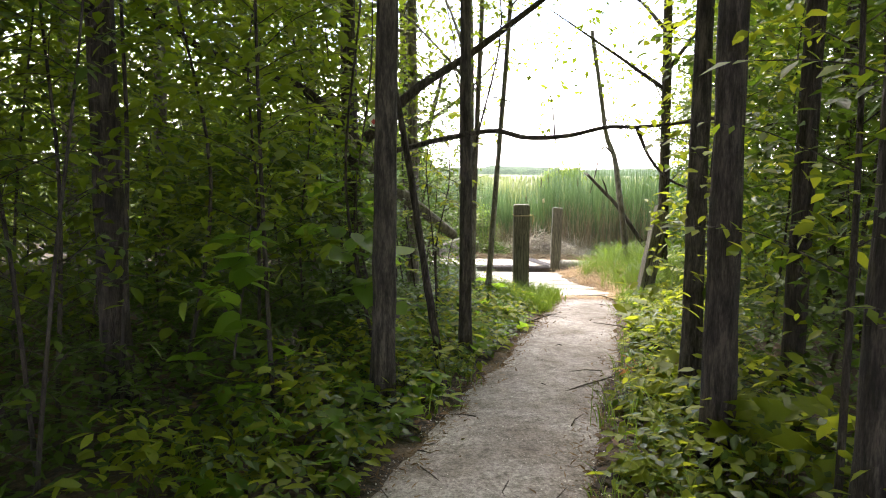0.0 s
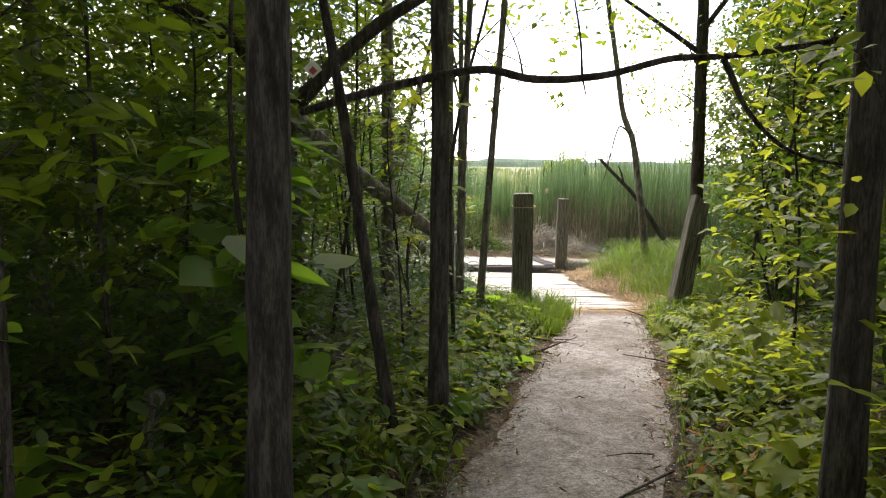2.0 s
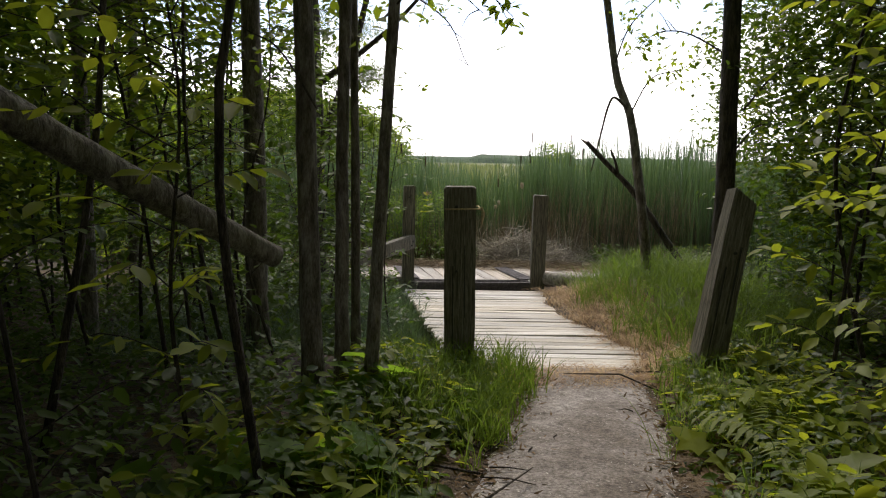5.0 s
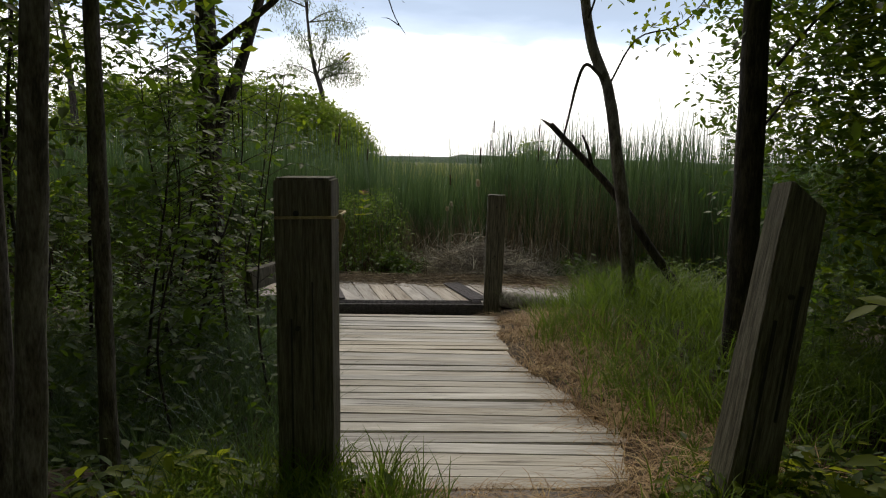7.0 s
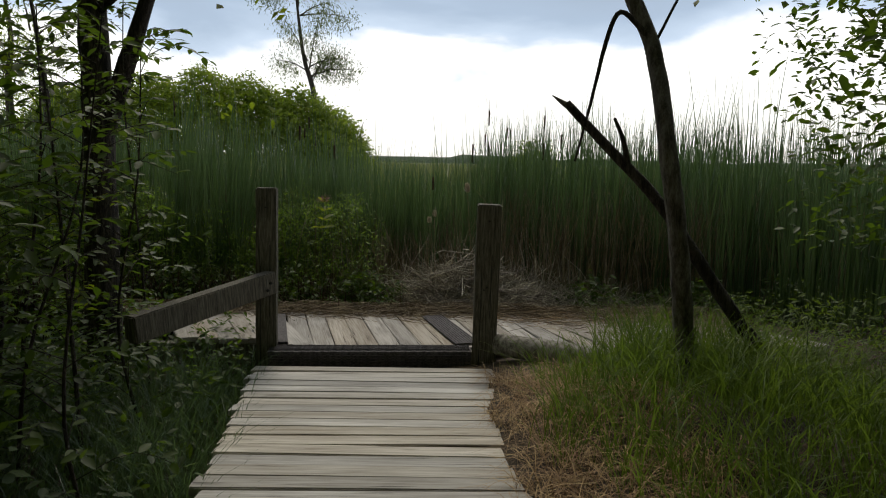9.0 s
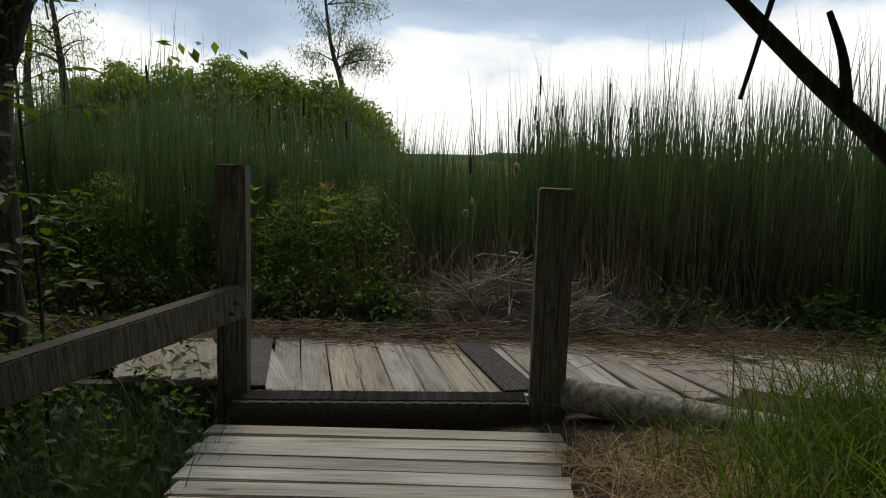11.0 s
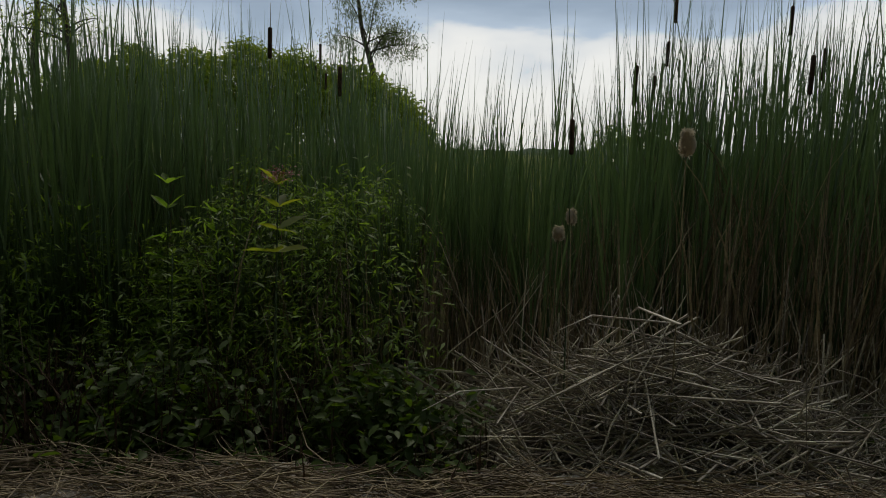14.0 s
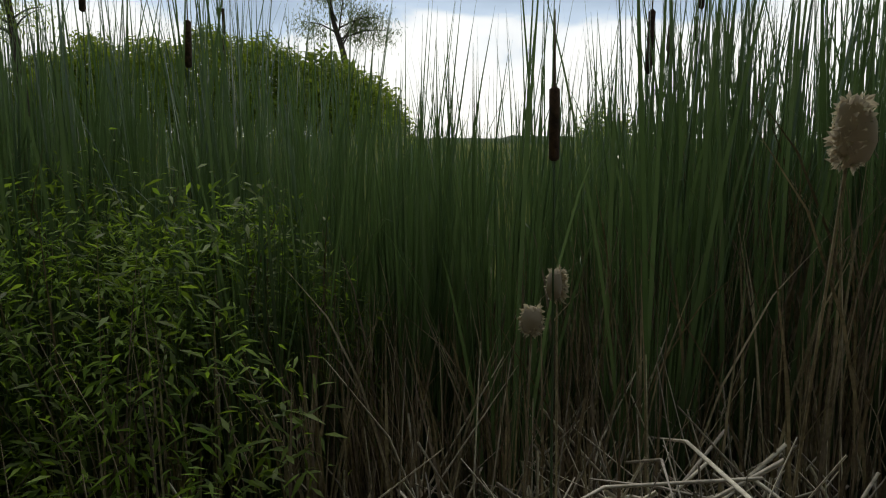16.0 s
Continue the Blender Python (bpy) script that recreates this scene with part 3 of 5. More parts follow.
rail_bar.matrix_local = pose(0.53, 12.77, 0.365, 5.5, 0, -30)

# the timber step with its mat
step = thing("step_timber", 0, 0, 0, "square timber step wrapped in black ribbed anti-slip matting", "step")
bm = block(1.52, 0.17, 0.17, 0.008, 0, 0.002, 7)
beam = part("beam", bm, POSTWOOD, step)
beam.matrix_local = pose(1.265, 12.80, -0.392, 0, 0, 2.0)
bm = bmesh.new()
NX, prof = 60, [(-0.094, -0.165), (-0.094, -0.11), (-0.094, -0.05), (-0.092, 0.0), (-0.06, 0.006), (0.0, 0.006), (0.06, 0.006), (0.095, 0.004)]
grid = [[bm.verts.new((-0.75 + 1.5 * i / NX, yy, zz + 0.003 * math.sin(i * 2.1) * (k % 2))) for k, (yy, zz) in enumerate(prof)] for i in range(NX + 1)]
for i in range(NX):
    for k in range(len(prof) - 1):
        bm.faces.new((grid[i][k], grid[i + 1][k], grid[i + 1][k + 1], grid[i][k + 1]))
matob = part("mat", bm, MAT, step, "black ribbed rubber mat")
matob.matrix_local = pose(1.265, 12.80, -0.222, 0, 0, 2.0)
for k in range(9):
    bm = block(1.49, 0.008, 0.006, 0.002)
    rib = part("mat_rib", bm, MAT, step)
    rib.matrix_local = pose(1.265, 12.735 + 0.016 * k, -0.216, 0, 0, 2.0)
for k in range(6):
    bm = block(1.49, 0.006, 0.008, 0.002)
    rib = part("mat_rib", bm, MAT, step)
    rib.matrix_local = pose(1.265, 12.703, -0.255 - 0.022 * k, 0, 0, 2.0)

# dark mats laid on the platform
for name_, x, y, sx, sy, rz in (("floor_mat", 0.43, 13.40, 0.20, 1.05, 11), ("floor_mat", 1.88, 13.42, 0.20, 1.05, 14)):
    p = thing(name_, x, y, -0.212, "worn black rubber mat strip nailed on the boards", "mat", "platform mats")
    p.rotation_euler = (0, 0, radians(rz))
    part("sheet", block(sx, sy, 0.012, 0.003), MAT, p)
    for k in range(8):
        bm = block(0.006, sy * 0.97, 0.005, 0.001)
        bmesh.ops.translate(bm, vec=((k - 3.5) * sx / 8.5, 0, 0.011), verts=bm.verts)
        part("rib", bm, MAT, p)

# round log that edges the platform
edge_log = thing("edging_log", 0, 0, 0, "grey barkless round log lying along the platform edge", "log")
limb("stem", [(2.22, 12.74, -0.165), (2.6, 12.42, -0.145), (3.1, 12.02, -0.12)], 0.083, 0.092, PALEBARK, edge_log, 14, 4, 0.06, 3)


# ---- dead and living wood ----
def tree(x, y, r, h, label, lean=(0, 0), bend=0.0, material=BARK, seed=0, limbs=3, crown=1200, crown_r=1.6, crown_z=None, category="tree", group="woodland trees", leaf=CANOPY, shape=SMALL, size=0.085, twig_start=0.45):
    """A tree with a tapered, uneven trunk, bare lower limbs and a loose crown of separate leaves."""
    rs = np.random.default_rng(100 + seed)
    z = float(land(x, y)) - 0.05
    t = thing("tree", x, y, z, label, category, group)
    wob = lambda k: bend * math.sin(k * 2.2 + seed) * 0.5
    pts = [(lean[0] * k * h + wob(k * 3), lean[1] * k * h + wob(k * 3 + 2), k * h) for k in (0, 0.15, 0.35, 0.6, 0.8, 1.0)]
    line = smooth_line(pts, 9)
    n = len(line)
    radii = [r * (1.35 if i == 0 else 1.14 if i == 1 else 1.05 if i == 2 else 1.0) * (1 - 0.72 * (i / (n - 1))) for i in range(n)]
    v, f = tube(line, radii, 14 if r > 0.05 else 9, 0.16, seed, 0.05)
    mesh_object("trunk", v, f, material, t)
    tips = []
    for k in range(limbs):
        i0 = int(n * rs.uniform(twig_start, 0.92))
        a = rs.uniform(0, 6.28)
        ln = rs.uniform(0.6, 1.0) * crown_r
        p0 = line[i0]
        p1 = p0 + Vector((math.cos(a) * ln * 0.5, math.sin(a) * ln * 0.5, ln * rs.uniform(0.2, 0.5)))
        p2 = p0 + Vector((math.cos(a) * ln, math.sin(a) * ln, ln * rs.uniform(0.4, 0.9)))
        limb("limb", [p0, p1, p2], radii[i0] * 0.5, 0.006, material, t, 6, 4, 0.2, k)
        tips += [p0.lerp(p1, 0.7), p1, p1.lerp(p2, 0.5), p2]
    tips += [line[int(n * q)] for q in (0.75, 0.85, 0.95)]
    tips = np.array([tuple(q) for q in tips])
    if crown:
        # leaves in small flat sprays round the limb ends
        nspray = max(8, crown // 14)
        base = tips[rs.integers(0, len(tips), nspray)] + rs.normal(0, 0.36 * crown_r / 1.6, (nspray, 3)) * np.array([1.2, 1.2, 0.8])
        per = 14
        a = rs.uniform(0, 6.28, nspray)
        along = rs.uniform(-0.32, 0.32, (nspray, per))
        co = base[:, None, :] + np.stack([np.cos(a)[:, None] * along, np.sin(a)[:, None] * along, -0.25 * np.abs(along) + rs.normal(0, 0.05, along.shape)], -1)
        m = nspray * per
        yaw = np.repeat(a, per) - 1.57 + rs.choice([-0.9, 0.9], m) + rs.normal(0, 0.35, m)
        leaves("crown", co.reshape(-1, 3), yaw, rs.normal(-0.25, 0.4, m), rs.normal(0, 0.45, m), rs.uniform(0.7, 1.25, m) * size, shape, leaf, t)
    return t


TRUNKS = [
    (-0.30, 3.11, 0.066, 6.5, (0.004, 0.0), 0.02, "dark straight ash trunk beside the path"),
    (0.16, 4.32, 0.046, 6.0, (-0.010, 0.0), 0.04, "slender dark trunk with furrowed bark at the path edge"),
    (-1.65, 2.95, 0.080, 7.0, (-0.008, 0.0), 0.03, "stout dark trunk standing deep in the undergrowth"),
    (0.25, 6.93, 0.052, 6.0, (-0.006, 0.01), 0.05, "slender grey-brown trunk in a clump near the boardwalk"),
    (0.36, 7.25, 0.036, 5.5, (0.012, 0.0), 0.05, "thin trunk in a clump near the boardwalk"),
    (0.52, 7.05, 0.034, 5.5, (0.045, 0.01), 0.05, "thin crooked leaning trunk beside a timber post"),
    (0.36, 7.85, 0.030, 5.0, (-0.02, 0.0), 0.04, "thin sapling trunk close behind a timber post"),
    (-0.36, 8.42, 0.075, 7.0, (-0.01, 0.0), 0.03, "grey trunk standing behind the fallen limb"),
    (1.11, 2.17, 0.068, 6.5, (-0.004, 0.0), 0.03, "dark furrowed trunk hung with yellow-green leaves"),
    (1.34, 3.12, 0.058, 6.5, (0.0, 0.0), 0.03, "dark trunk among saplings beside the path"),
    (1.72, 2.76, 0.055, 6.0, (0.0, 0.0), 0.03, "dark shaded trunk deep in the saplings"),
    (1.24, 1.30, 0.055, 6.0, (-0.005, 0.0), 0.03, "shaggy-barked brown trunk close to the path"),
    (3.03, 9.25, 0.080, 7.0, (-0.022, 0.01), 0.05, "furrowed trunk behind the leaning timber post"),
    (-2.7, 6.3, 0.07, 7.5, (0.01, 0), 0.03, "slim grey trunk in the thicket"),
    (-3.9, 4.2, 0.08, 8, (0, 0), 0.03, "dark trunk far back in the thicket"),
    (-1.7, 8.9, 0.06, 7, (0.01, 0), 0.04, "slim grey trunk in the thicket"),
    (-4.6, 8.4, 0.09, 8, (0, 0), 0.03, "grey trunk far back in the thicket"),
    (-2.2, 11.0, 0.06, 7, (0.02, 0), 0.05, "slim grey trunk by the wet ditch"),
    (3.3, 5.4, 0.06, 7, (0, 0), 0.04, "dark trunk among dense saplings"),
    (4.4, 7.4, 0.07, 7, (0.01, 0), 0.04, "dark trunk among dense saplings"),
    (2.7, 3.7, 0.05, 6.5, (0.01, 0), 0.04, "slim dark trunk among dense saplings"),
    (4.9, 4.0, 0.08, 7.5, (0, 0), 0.04, "dark trunk far back among saplings"),
    (-1.2, -1.5, 0.08, 7, (0, 0), 0.03, "dark trunk beside the start of the path"),
    (1.6, -1.2, 0.08, 7, (0, 0), 0.03, "dark trunk beside the start of the path"),
    (-2.6, 0.6, 0.08, 7, (0, 0), 0.03, "dark trunk in deep shade"),
    (3.0, 0.8, 0.08, 7, (0, 0), 0.03, "dark trunk in deep shade"),
]
for i, (x, y, r, h, lean, bend, label) in enumerate(TRUNKS):
    tree(x, y, r, h * 1.6, label, lean, bend, GREYBARK if "grey" in label or "thin" in label else BARK, i, 8, 2200, 2.0, twig_start=0.28)

# the forked tree with heavy limbs, one of them broken down
fork = tree(-0.72, 5.45, 0.095, 6.0, "dark forked tree with heavy crooked limbs, one broken", (-0.02, 0.02), 0.05, BARK, 40, 4, 900, 1.7)
zf = fork.location.z
limb("limb", [(0.02, 0, 1.55), (0.45, 0.1, 2.0), (1.05, 0.2, 2.42), (1.9, 0.4, 3.1)], 0.05, 0.02, BARK, fork, 9, 6, 0.2, 1)
limb("limb", [(0.0, 0, 1.6), (-0.45, -0.1, 2.02), (-1.2, -0.2, 2.3), (-2.0, -0.3, 2.9)], 0.05, 0.018, BARK, fork, 9, 6, 0.2, 2)
limb("broken_limb", [(-0.1, -0.12, 1.62), (0.26, 0.49, 1.39 - zf), (0.56, 0.91, 1.12 - zf), (0.84, 1.32, 0.87 - zf)], 0.062, 0.05, GREYBARK, fork, 12, 6, 0.12, 3, "broken grey limb hanging down")
marker = thing("trail_marker", -0.56, 5.33, 1.92, "small white diamond trail marker with red mark on a trunk", "sign")
bm = bmesh.new()
bmesh.ops.create_cube(bm, size=1)
bmesh.ops.scale(bm, vec=(0.075, 0.004, 0.075), verts=bm.verts)
part("plate", bm, SIGNWHITE, marker).matrix_local = pose(0, 0, 0, 0, 45, 20)
bm = bmesh.new()
bmesh.ops.create_cube(bm, size=1)
bmesh.ops.scale(bm, vec=(0.035, 0.003, 0.035), verts=bm.verts)
part("mark", bm, SIGNRED, marker).matrix_local = pose(0.001, -0.004, -0.01, 0, 45, 20)

for k, (bx, bz) in enumerate(((0.515, 0.29), (0.50, 0.24))):
    bm = bmesh.new()
    bmesh.ops.create_cone(bm, cap_ends=True, segments=6, radius1=0.012, radius2=0.010, depth=0.012, matrix=pose(bx + 0.035, 12.66 - 0.02 * k, bz, 90, 0, 40))
    part("bolt", bm, DARKMETAL, rail, "dark bolt head")

# leaning dark stem
lean_stem = thing("leaning_stem", 0, 0, 0, "dark crooked dead stem leaning between the trunks", "dead stem")
limb("stem", [(0.02, 3.95, 0.2), (-0.08, 4.0, 0.75), (-0.17, 4.05, 1.3), (-0.25, 4.1, 1.75), (-0.42, 4.2, 2.6)], 0.028, 0.018, BARK, lean_stem, 9, 6, 0.25, 8)

# branch hanging across the path
over = thing("overhanging_branch", 0, 0, 0, "bare dark branch hanging across above the path", "branch")
limb("stem", [(-0.45, 4.42, 1.62), (-0.13, 4.29, 1.70), (0.30, 4.17, 1.78), (0.55, 4.10, 1.74), (0.80, 4.02, 1.75), (1.02, 3.9, 1.80), (1.25, 3.75, 1.80), (1.75, 3.5, 1.86)], 0.020, 0.010, BARK, over, 8, 6, 0.3, 9)
limb("twig", [(1.18, 3.8, 1.79), (1.26, 3.75, 1.60), (1.40, 3.7, 1.46), (1.62, 3.6, 1.40)], 0.012, 0.005, BARK, over, 6, 5, 0.3, 10)
limb("twig", [(0.72, 4.04, 1.75), (0.70, 4.0, 1.9), (0.66, 4.0, 2.1)], 0.006, 0.003, BARK, over, 5, 4, 0.3, 11)
limb("twig", [(0.50, 4.11, 1.74), (0.47, 4.1, 1.86), (0.40, 4.1, 2.0)], 0.005, 0.002, BARK, over, 5, 4, 0.3, 12)
limb("twig", [(0.72, 4.04, 1.75), (0.74, 4.03, 1.66)], 0.005, 0.002, BARK, over, 5, 4, 0.3, 12)

# crooked pale tree by the marsh, its hanging dead branch, and the dead trunk leaning behind it
birch = thing("tree", 2.98, 11.07, 0.0, "slender crooked grey-barked tree at the marsh edge", "tree", "marsh edge trees")
limb("trunk", [(0.02, 0.05, -0.1), (0.0, 0.0, 0.3), (-0.09, -0.1, 0.8), (-0.16, -0.05, 1.3), (-0.2, 0.1, 1.75), (-0.33, 0.2, 2.15), (-0.42, 0.3, 2.8), (-0.6, 0.3, 3.8)], 0.054, 0.034, GREYBARK, birch, 12, 7, 0.14, 4, "", 0.05)
limb("limb", [(-0.2, 0.1, 1.80), (-0.38, 0.1, 1.95), (-0.46, 0.1, 1.75), (-0.50, 0.15, 1.5), (-0.56, 0.2, 1.2)], 0.015, 0.006, BARK, birch, 6, 6, 0.4, 5, "bare dead hanging branch")
limb("limb", [(-0.2, 0.1, 1.8), (0.0, 0.1, 2.15), (0.3, 0.0, 2.25), (0.6, 0.0, 2.6)], 0.008, 0.003, BARK, birch, 6, 5, 0.3, 6)
limb("limb", [(-0.36, 0.2, 2.3), (-0.2, 0.2, 2.7), (0.2, 0.1, 3.1)], 0.009, 0.003, BARK, birch, 6, 5, 0.3, 7)
rs = np.random.default_rng(5)
nb = 300
cb = np.array([(0.1, 0.05, 2.2), (0.5, 0.0, 2.5), (-0.2, 0.2, 2.75), (0.15, 0.1, 3.05), (-0.5, 0.3, 3.5), (0.3, 0.02, 2.28)])[rs.integers(0, 6, nb)] + rs.normal(0, 0.11, (nb, 3))
leaves("crown", cb, rs.uniform(0, 6.28, nb), rs.normal(-0.5, 0.4, nb), rs.normal(0, 0.5, nb), rs.uniform(0.05, 0.09, nb), SMALL, CANOPY, birch)

snag = thing("dead_trunk", -0.04, -0.26, 0, "dead bare trunk leaning behind a crooked tree", "dead trunk")
limb("trunk", [(3.95, 11.2, -0.35), (3.58, 11.28, 0.05), (3.26, 11.35, 0.46), (2.9, 11.4, 0.97), (2.62, 11.47, 1.27), (2.4, 11.52, 1.5)], 0.045, 0.021, BARK, snag, 12, 6, 0.15, 6)
limb("limb", [(2.72, 11.44, 1.17), (2.68, 11.40, 1.30), (2.62, 11.38, 1.42)], 0.018, 0.008, BARK, snag, 7, 4, 0.2, 7)
limb("splinter", [(2.41, 11.52, 1.49), (2.33, 11.54, 1.54)], 0.018, 0.003, DEADWOOD, snag, 6, 3, 0.3, 8)

# big forked tree at the wet edge
big = tree(-0.66, 12.72, 0.14, 7.0, "large dark trunk forking low beside the wet ditch", (-0.01, 0.0), 0.05, BARK, 50, 7, 2200, 2.2)
limb("limb", [(0.0, 0, 1.9), (0.22, 0, 2.5), (0.45, 0, 3.2), (0.7, 0, 4.2)], 0.075, 0.03, BARK, big, 10, 6, 0.15, 1)


# bare and leafy twigs reaching out of the clump into the open sky
def sprig(points, r, n, label, seed, size=0.06):
    rs_ = np.random.default_rng(seed)
    t = thing("leafy_twig", 0, 0, 0, label, "twig", "twigs against the sky")
    limb("stem", points, r, 0.0015, BARK, t, 5, 6, 0.3, seed)
    line = smooth_line(points, 6)
    ln = len(line)
    for k in range(5):
        p0 = line[int(ln * rs_.uniform(0.3, 0.95))]
        d = Vector((rs_.normal(0, 0.12), rs_.normal(0, 0.08), rs_.normal(0.02, 0.10)))
        limb("side_twig", [p0, p0 + d * 0.6 + Vector((0, 0, 0.02)), p0 + d], r * 0.4, 0.001, BARK, t, 4, 3, 0.2, k)
    if n:
        i = rs_.integers(int(ln * 0.72), ln, n)
        p = np.array([tuple(line[q]) for q in i]) + rs_.normal(0, 0.05, (n, 3))
        leaves("foliage", p, rs_.uniform(0, 6.28, n), rs_.normal(-0.4, 0.4, n), rs_.normal(0, 0.5, n), rs_.uniform(0.7, 1.2, n) * size, OVAL, CANOPY, t)
    return t


sprig([(0.50, 7.05, 2.30), (0.75, 7.0, 2.22), (1.0, 6.95, 2.02), (1.12, 6.9, 1.90)], 0.007, 34, "thin twig with a few leaves hanging against the sky", 1)
sprig([(0.55, 7.05, 1.9), (0.72, 7.0, 2.05), (0.88, 7.0, 2.02), (1.0, 7.0, 1.93)], 0.006, 0, "bare crooked twig against the sky", 2)
sprig([(0.58, 7.08, 2.2), (0.78, 7.1, 2.45), (1.0, 7.1, 2.55), (1.2, 7.1, 2.42)], 0.006, 0, "bare crooked twig against the sky", 3)
sprig([(0.28, 6.93, 1.5), (0.12, 6.9, 1.75), (-0.05, 6.9, 1.85), (-0.3, 6.9, 2.1)], 0.006, 8, "thin twig among the trunks", 4)
sprig([(-0.5, 12.7, 3.6), (0.3, 12.5, 3.3), (0.9, 12.3, 2.9), (1.12, 12.2, 2.45), (1.22, 12.2, 2.3)], 0.014, 0, "bare dead branch drooping from a large tree", 5)
sprig([(3.1, 9.2, 1.7), (3.4, 9.3, 2.0), (3.8, 9.3, 2.15), (4.2, 9.4, 2.2)], 0.010, 90, "leafy twig on the trunk at the marsh edge", 6, 0.075)
sprig([(2.98, 9.25, 2.1), (2.75, 9.5, 2.3), (2.6, 9.8, 2.35), (2.5, 10.0, 2.25)], 0.009, 60, "leafy twig on the trunk at the marsh edge", 7, 0.07)
sprig([(3.0, 9.25, 1.3), (3.25, 9.4, 1.55), (3.5, 9.8, 1.65), (3.65, 10.2, 1.55)], 0.009, 80, "leafy twig on the trunk at the marsh edge", 8, 0.07)
sprig([(2.95, 9.25, 2.5), (2.7, 9.0, 2.75), (2.4, 8.9, 2.85), (2.1, 8.8, 2.7)], 0.010, 50, "leafy twig on the trunk at the marsh edge", 9, 0.07)


# ---- saplings and shrubs of the wood ----
def sapling(name, seed, h, twigs, per, size, shape, leaf, r=0.012, spread=0.55, low=0.15, label="", category="sapling", group="understorey saplings", lift=0.35):
    """A thin stem with arching side twigs, leaves set alternately along them."""
    rs = np.random.default_rng(seed)
    s = thing(name, 0, 0, 0, label, category, group)
    top = Vector((rs.normal(0, 0.10) * h, rs.normal(0, 0.10) * h, h))
    pts = [Vector((0, 0, -0.05)), top * 0.33 + Vector((rs.normal(0, 0.03) * h, rs.normal(0, 0.03) * h, 0)), top * 0.68 + Vector((rs.normal(0, 0.03) * h, rs.normal(0, 0.03) * h, 0)), top]
    line = smooth_line(pts, 5)
    v, f = tube(line, [r * (1 - 0.8 * i / (len(line) - 1)) for i in range(len(line))], 6, 0.15, seed)
    where, yaws = [], []
    for k in range(twigs):
        q = low + (1 - low) * (k + rs.uniform(0, 0.9)) / twigs
        p0 = line[min(int(q * (len(line) - 1)), len(line) - 2)].lerp(line[min(int(q * (len(line) - 1)) + 1, len(line) - 1)], (q * (len(line) - 1)) % 1)
        a, ln = rs.uniform(0, 6.28), spread * rs.uniform(0.55, 1.15) * (1.1 - 0.5 * q)
        d = Vector((math.cos(a), math.sin(a), 0))
        tw = smooth_line([p0, p0 + d * ln * 0.5 + Vector((0, 0, ln * lift * 0.7)), p0 + d * ln + Vector((0, 0, ln * lift * rs.uniform(0.1, 1.0)))], 3)
        tv, tf = tube(tw, [0.0035 * (1 - 0.7 * i / 6) for i in range(7)], 4)
        o = len(v)
        v = v + tv
        f = f + [tuple(i + o for i in face) for face in tf]
        for j in range(per):
            u = 0.22 + 0.78 * (j + 0.5) / per
            c = tw[min(int(u * 6), 5)].lerp(tw[min(int(u * 6) + 1, 6)], (u * 6) % 1)
            where.append(tuple(c))
            yaws.append(a - 1.57 + (0 if j == per - 1 else (0.95 if j % 2 else -0.95)) + rs.normal(0, 0.25))
    n = len(where)
    mesh_object("stem", v, f, BARK, s)
    leaves("foliage", np.array(where), np.array(yaws), rs.normal(-0.15, 0.28, n), rs.normal(0, 0.3, n), rs.uniform(0.65, 1.2, n) * size, shape, leaf, s)
    return s


KINDS = []
for k in range(5):
    KINDS.append(sapling("sapling", 300 + k, 2.3 + 0.35 * k, 26 + 3 * k, 9, 0.085, OVAL, LEAF, 0.013, 0.62, 0.12, label="thin dark-stemmed sapling with small green leaves"))
for k in range(3):
    KINDS.append(sapling("sapling", 320 + k, 3.4 + 0.4 * k, 30, 9, 0.075, SMALL, CANOPY, 0.016, 0.7, 0.25, label="tall thin sapling with light green leaves"))
# path-edge saplings whose leaf colour carries the sunlight
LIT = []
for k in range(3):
    LIT.append(sapling("sapling", 340 + k, 1.9 + 0.35 * k, 24, 8, 0.105, OVAL, YELLOWLEAF, 0.012, 0.55, 0.1, label="sapling with leaves coloured a sunlit yellow-green at the path edge"))
POLES = []
for k in range(3):
    POLES.append(sapling("bare_sapling", 360 + k, 4.2, 12, 7, 0.07, SMALL, CANOPY, 0.017, 0.6, 0.55, label="tall bare dark sapling pole with a few leaves"))

DENSE = np.random.default_rng(11)


def clear(x, y, gap):
    """Whether a place keeps off the path, the boards, the posts and the line walked."""
    if y > 7.6:
        return x < float(middle(min(y, 12.6))) - 0.75 - gap * 0.6 or x > 2.75 + gap
    if abs(x - float(middle(y))) < float(half(y)) + gap:
        return False
    walker = np.interp(y, [-2, -0.66, 1.13, 2.43, 3.7, 5.81, 6.45, 8.76], [0, 0.01, 0.18, 0.43, 0.79, 1.36, 1.48, 1.6])
    return abs(x - walker) > 0.4 + gap


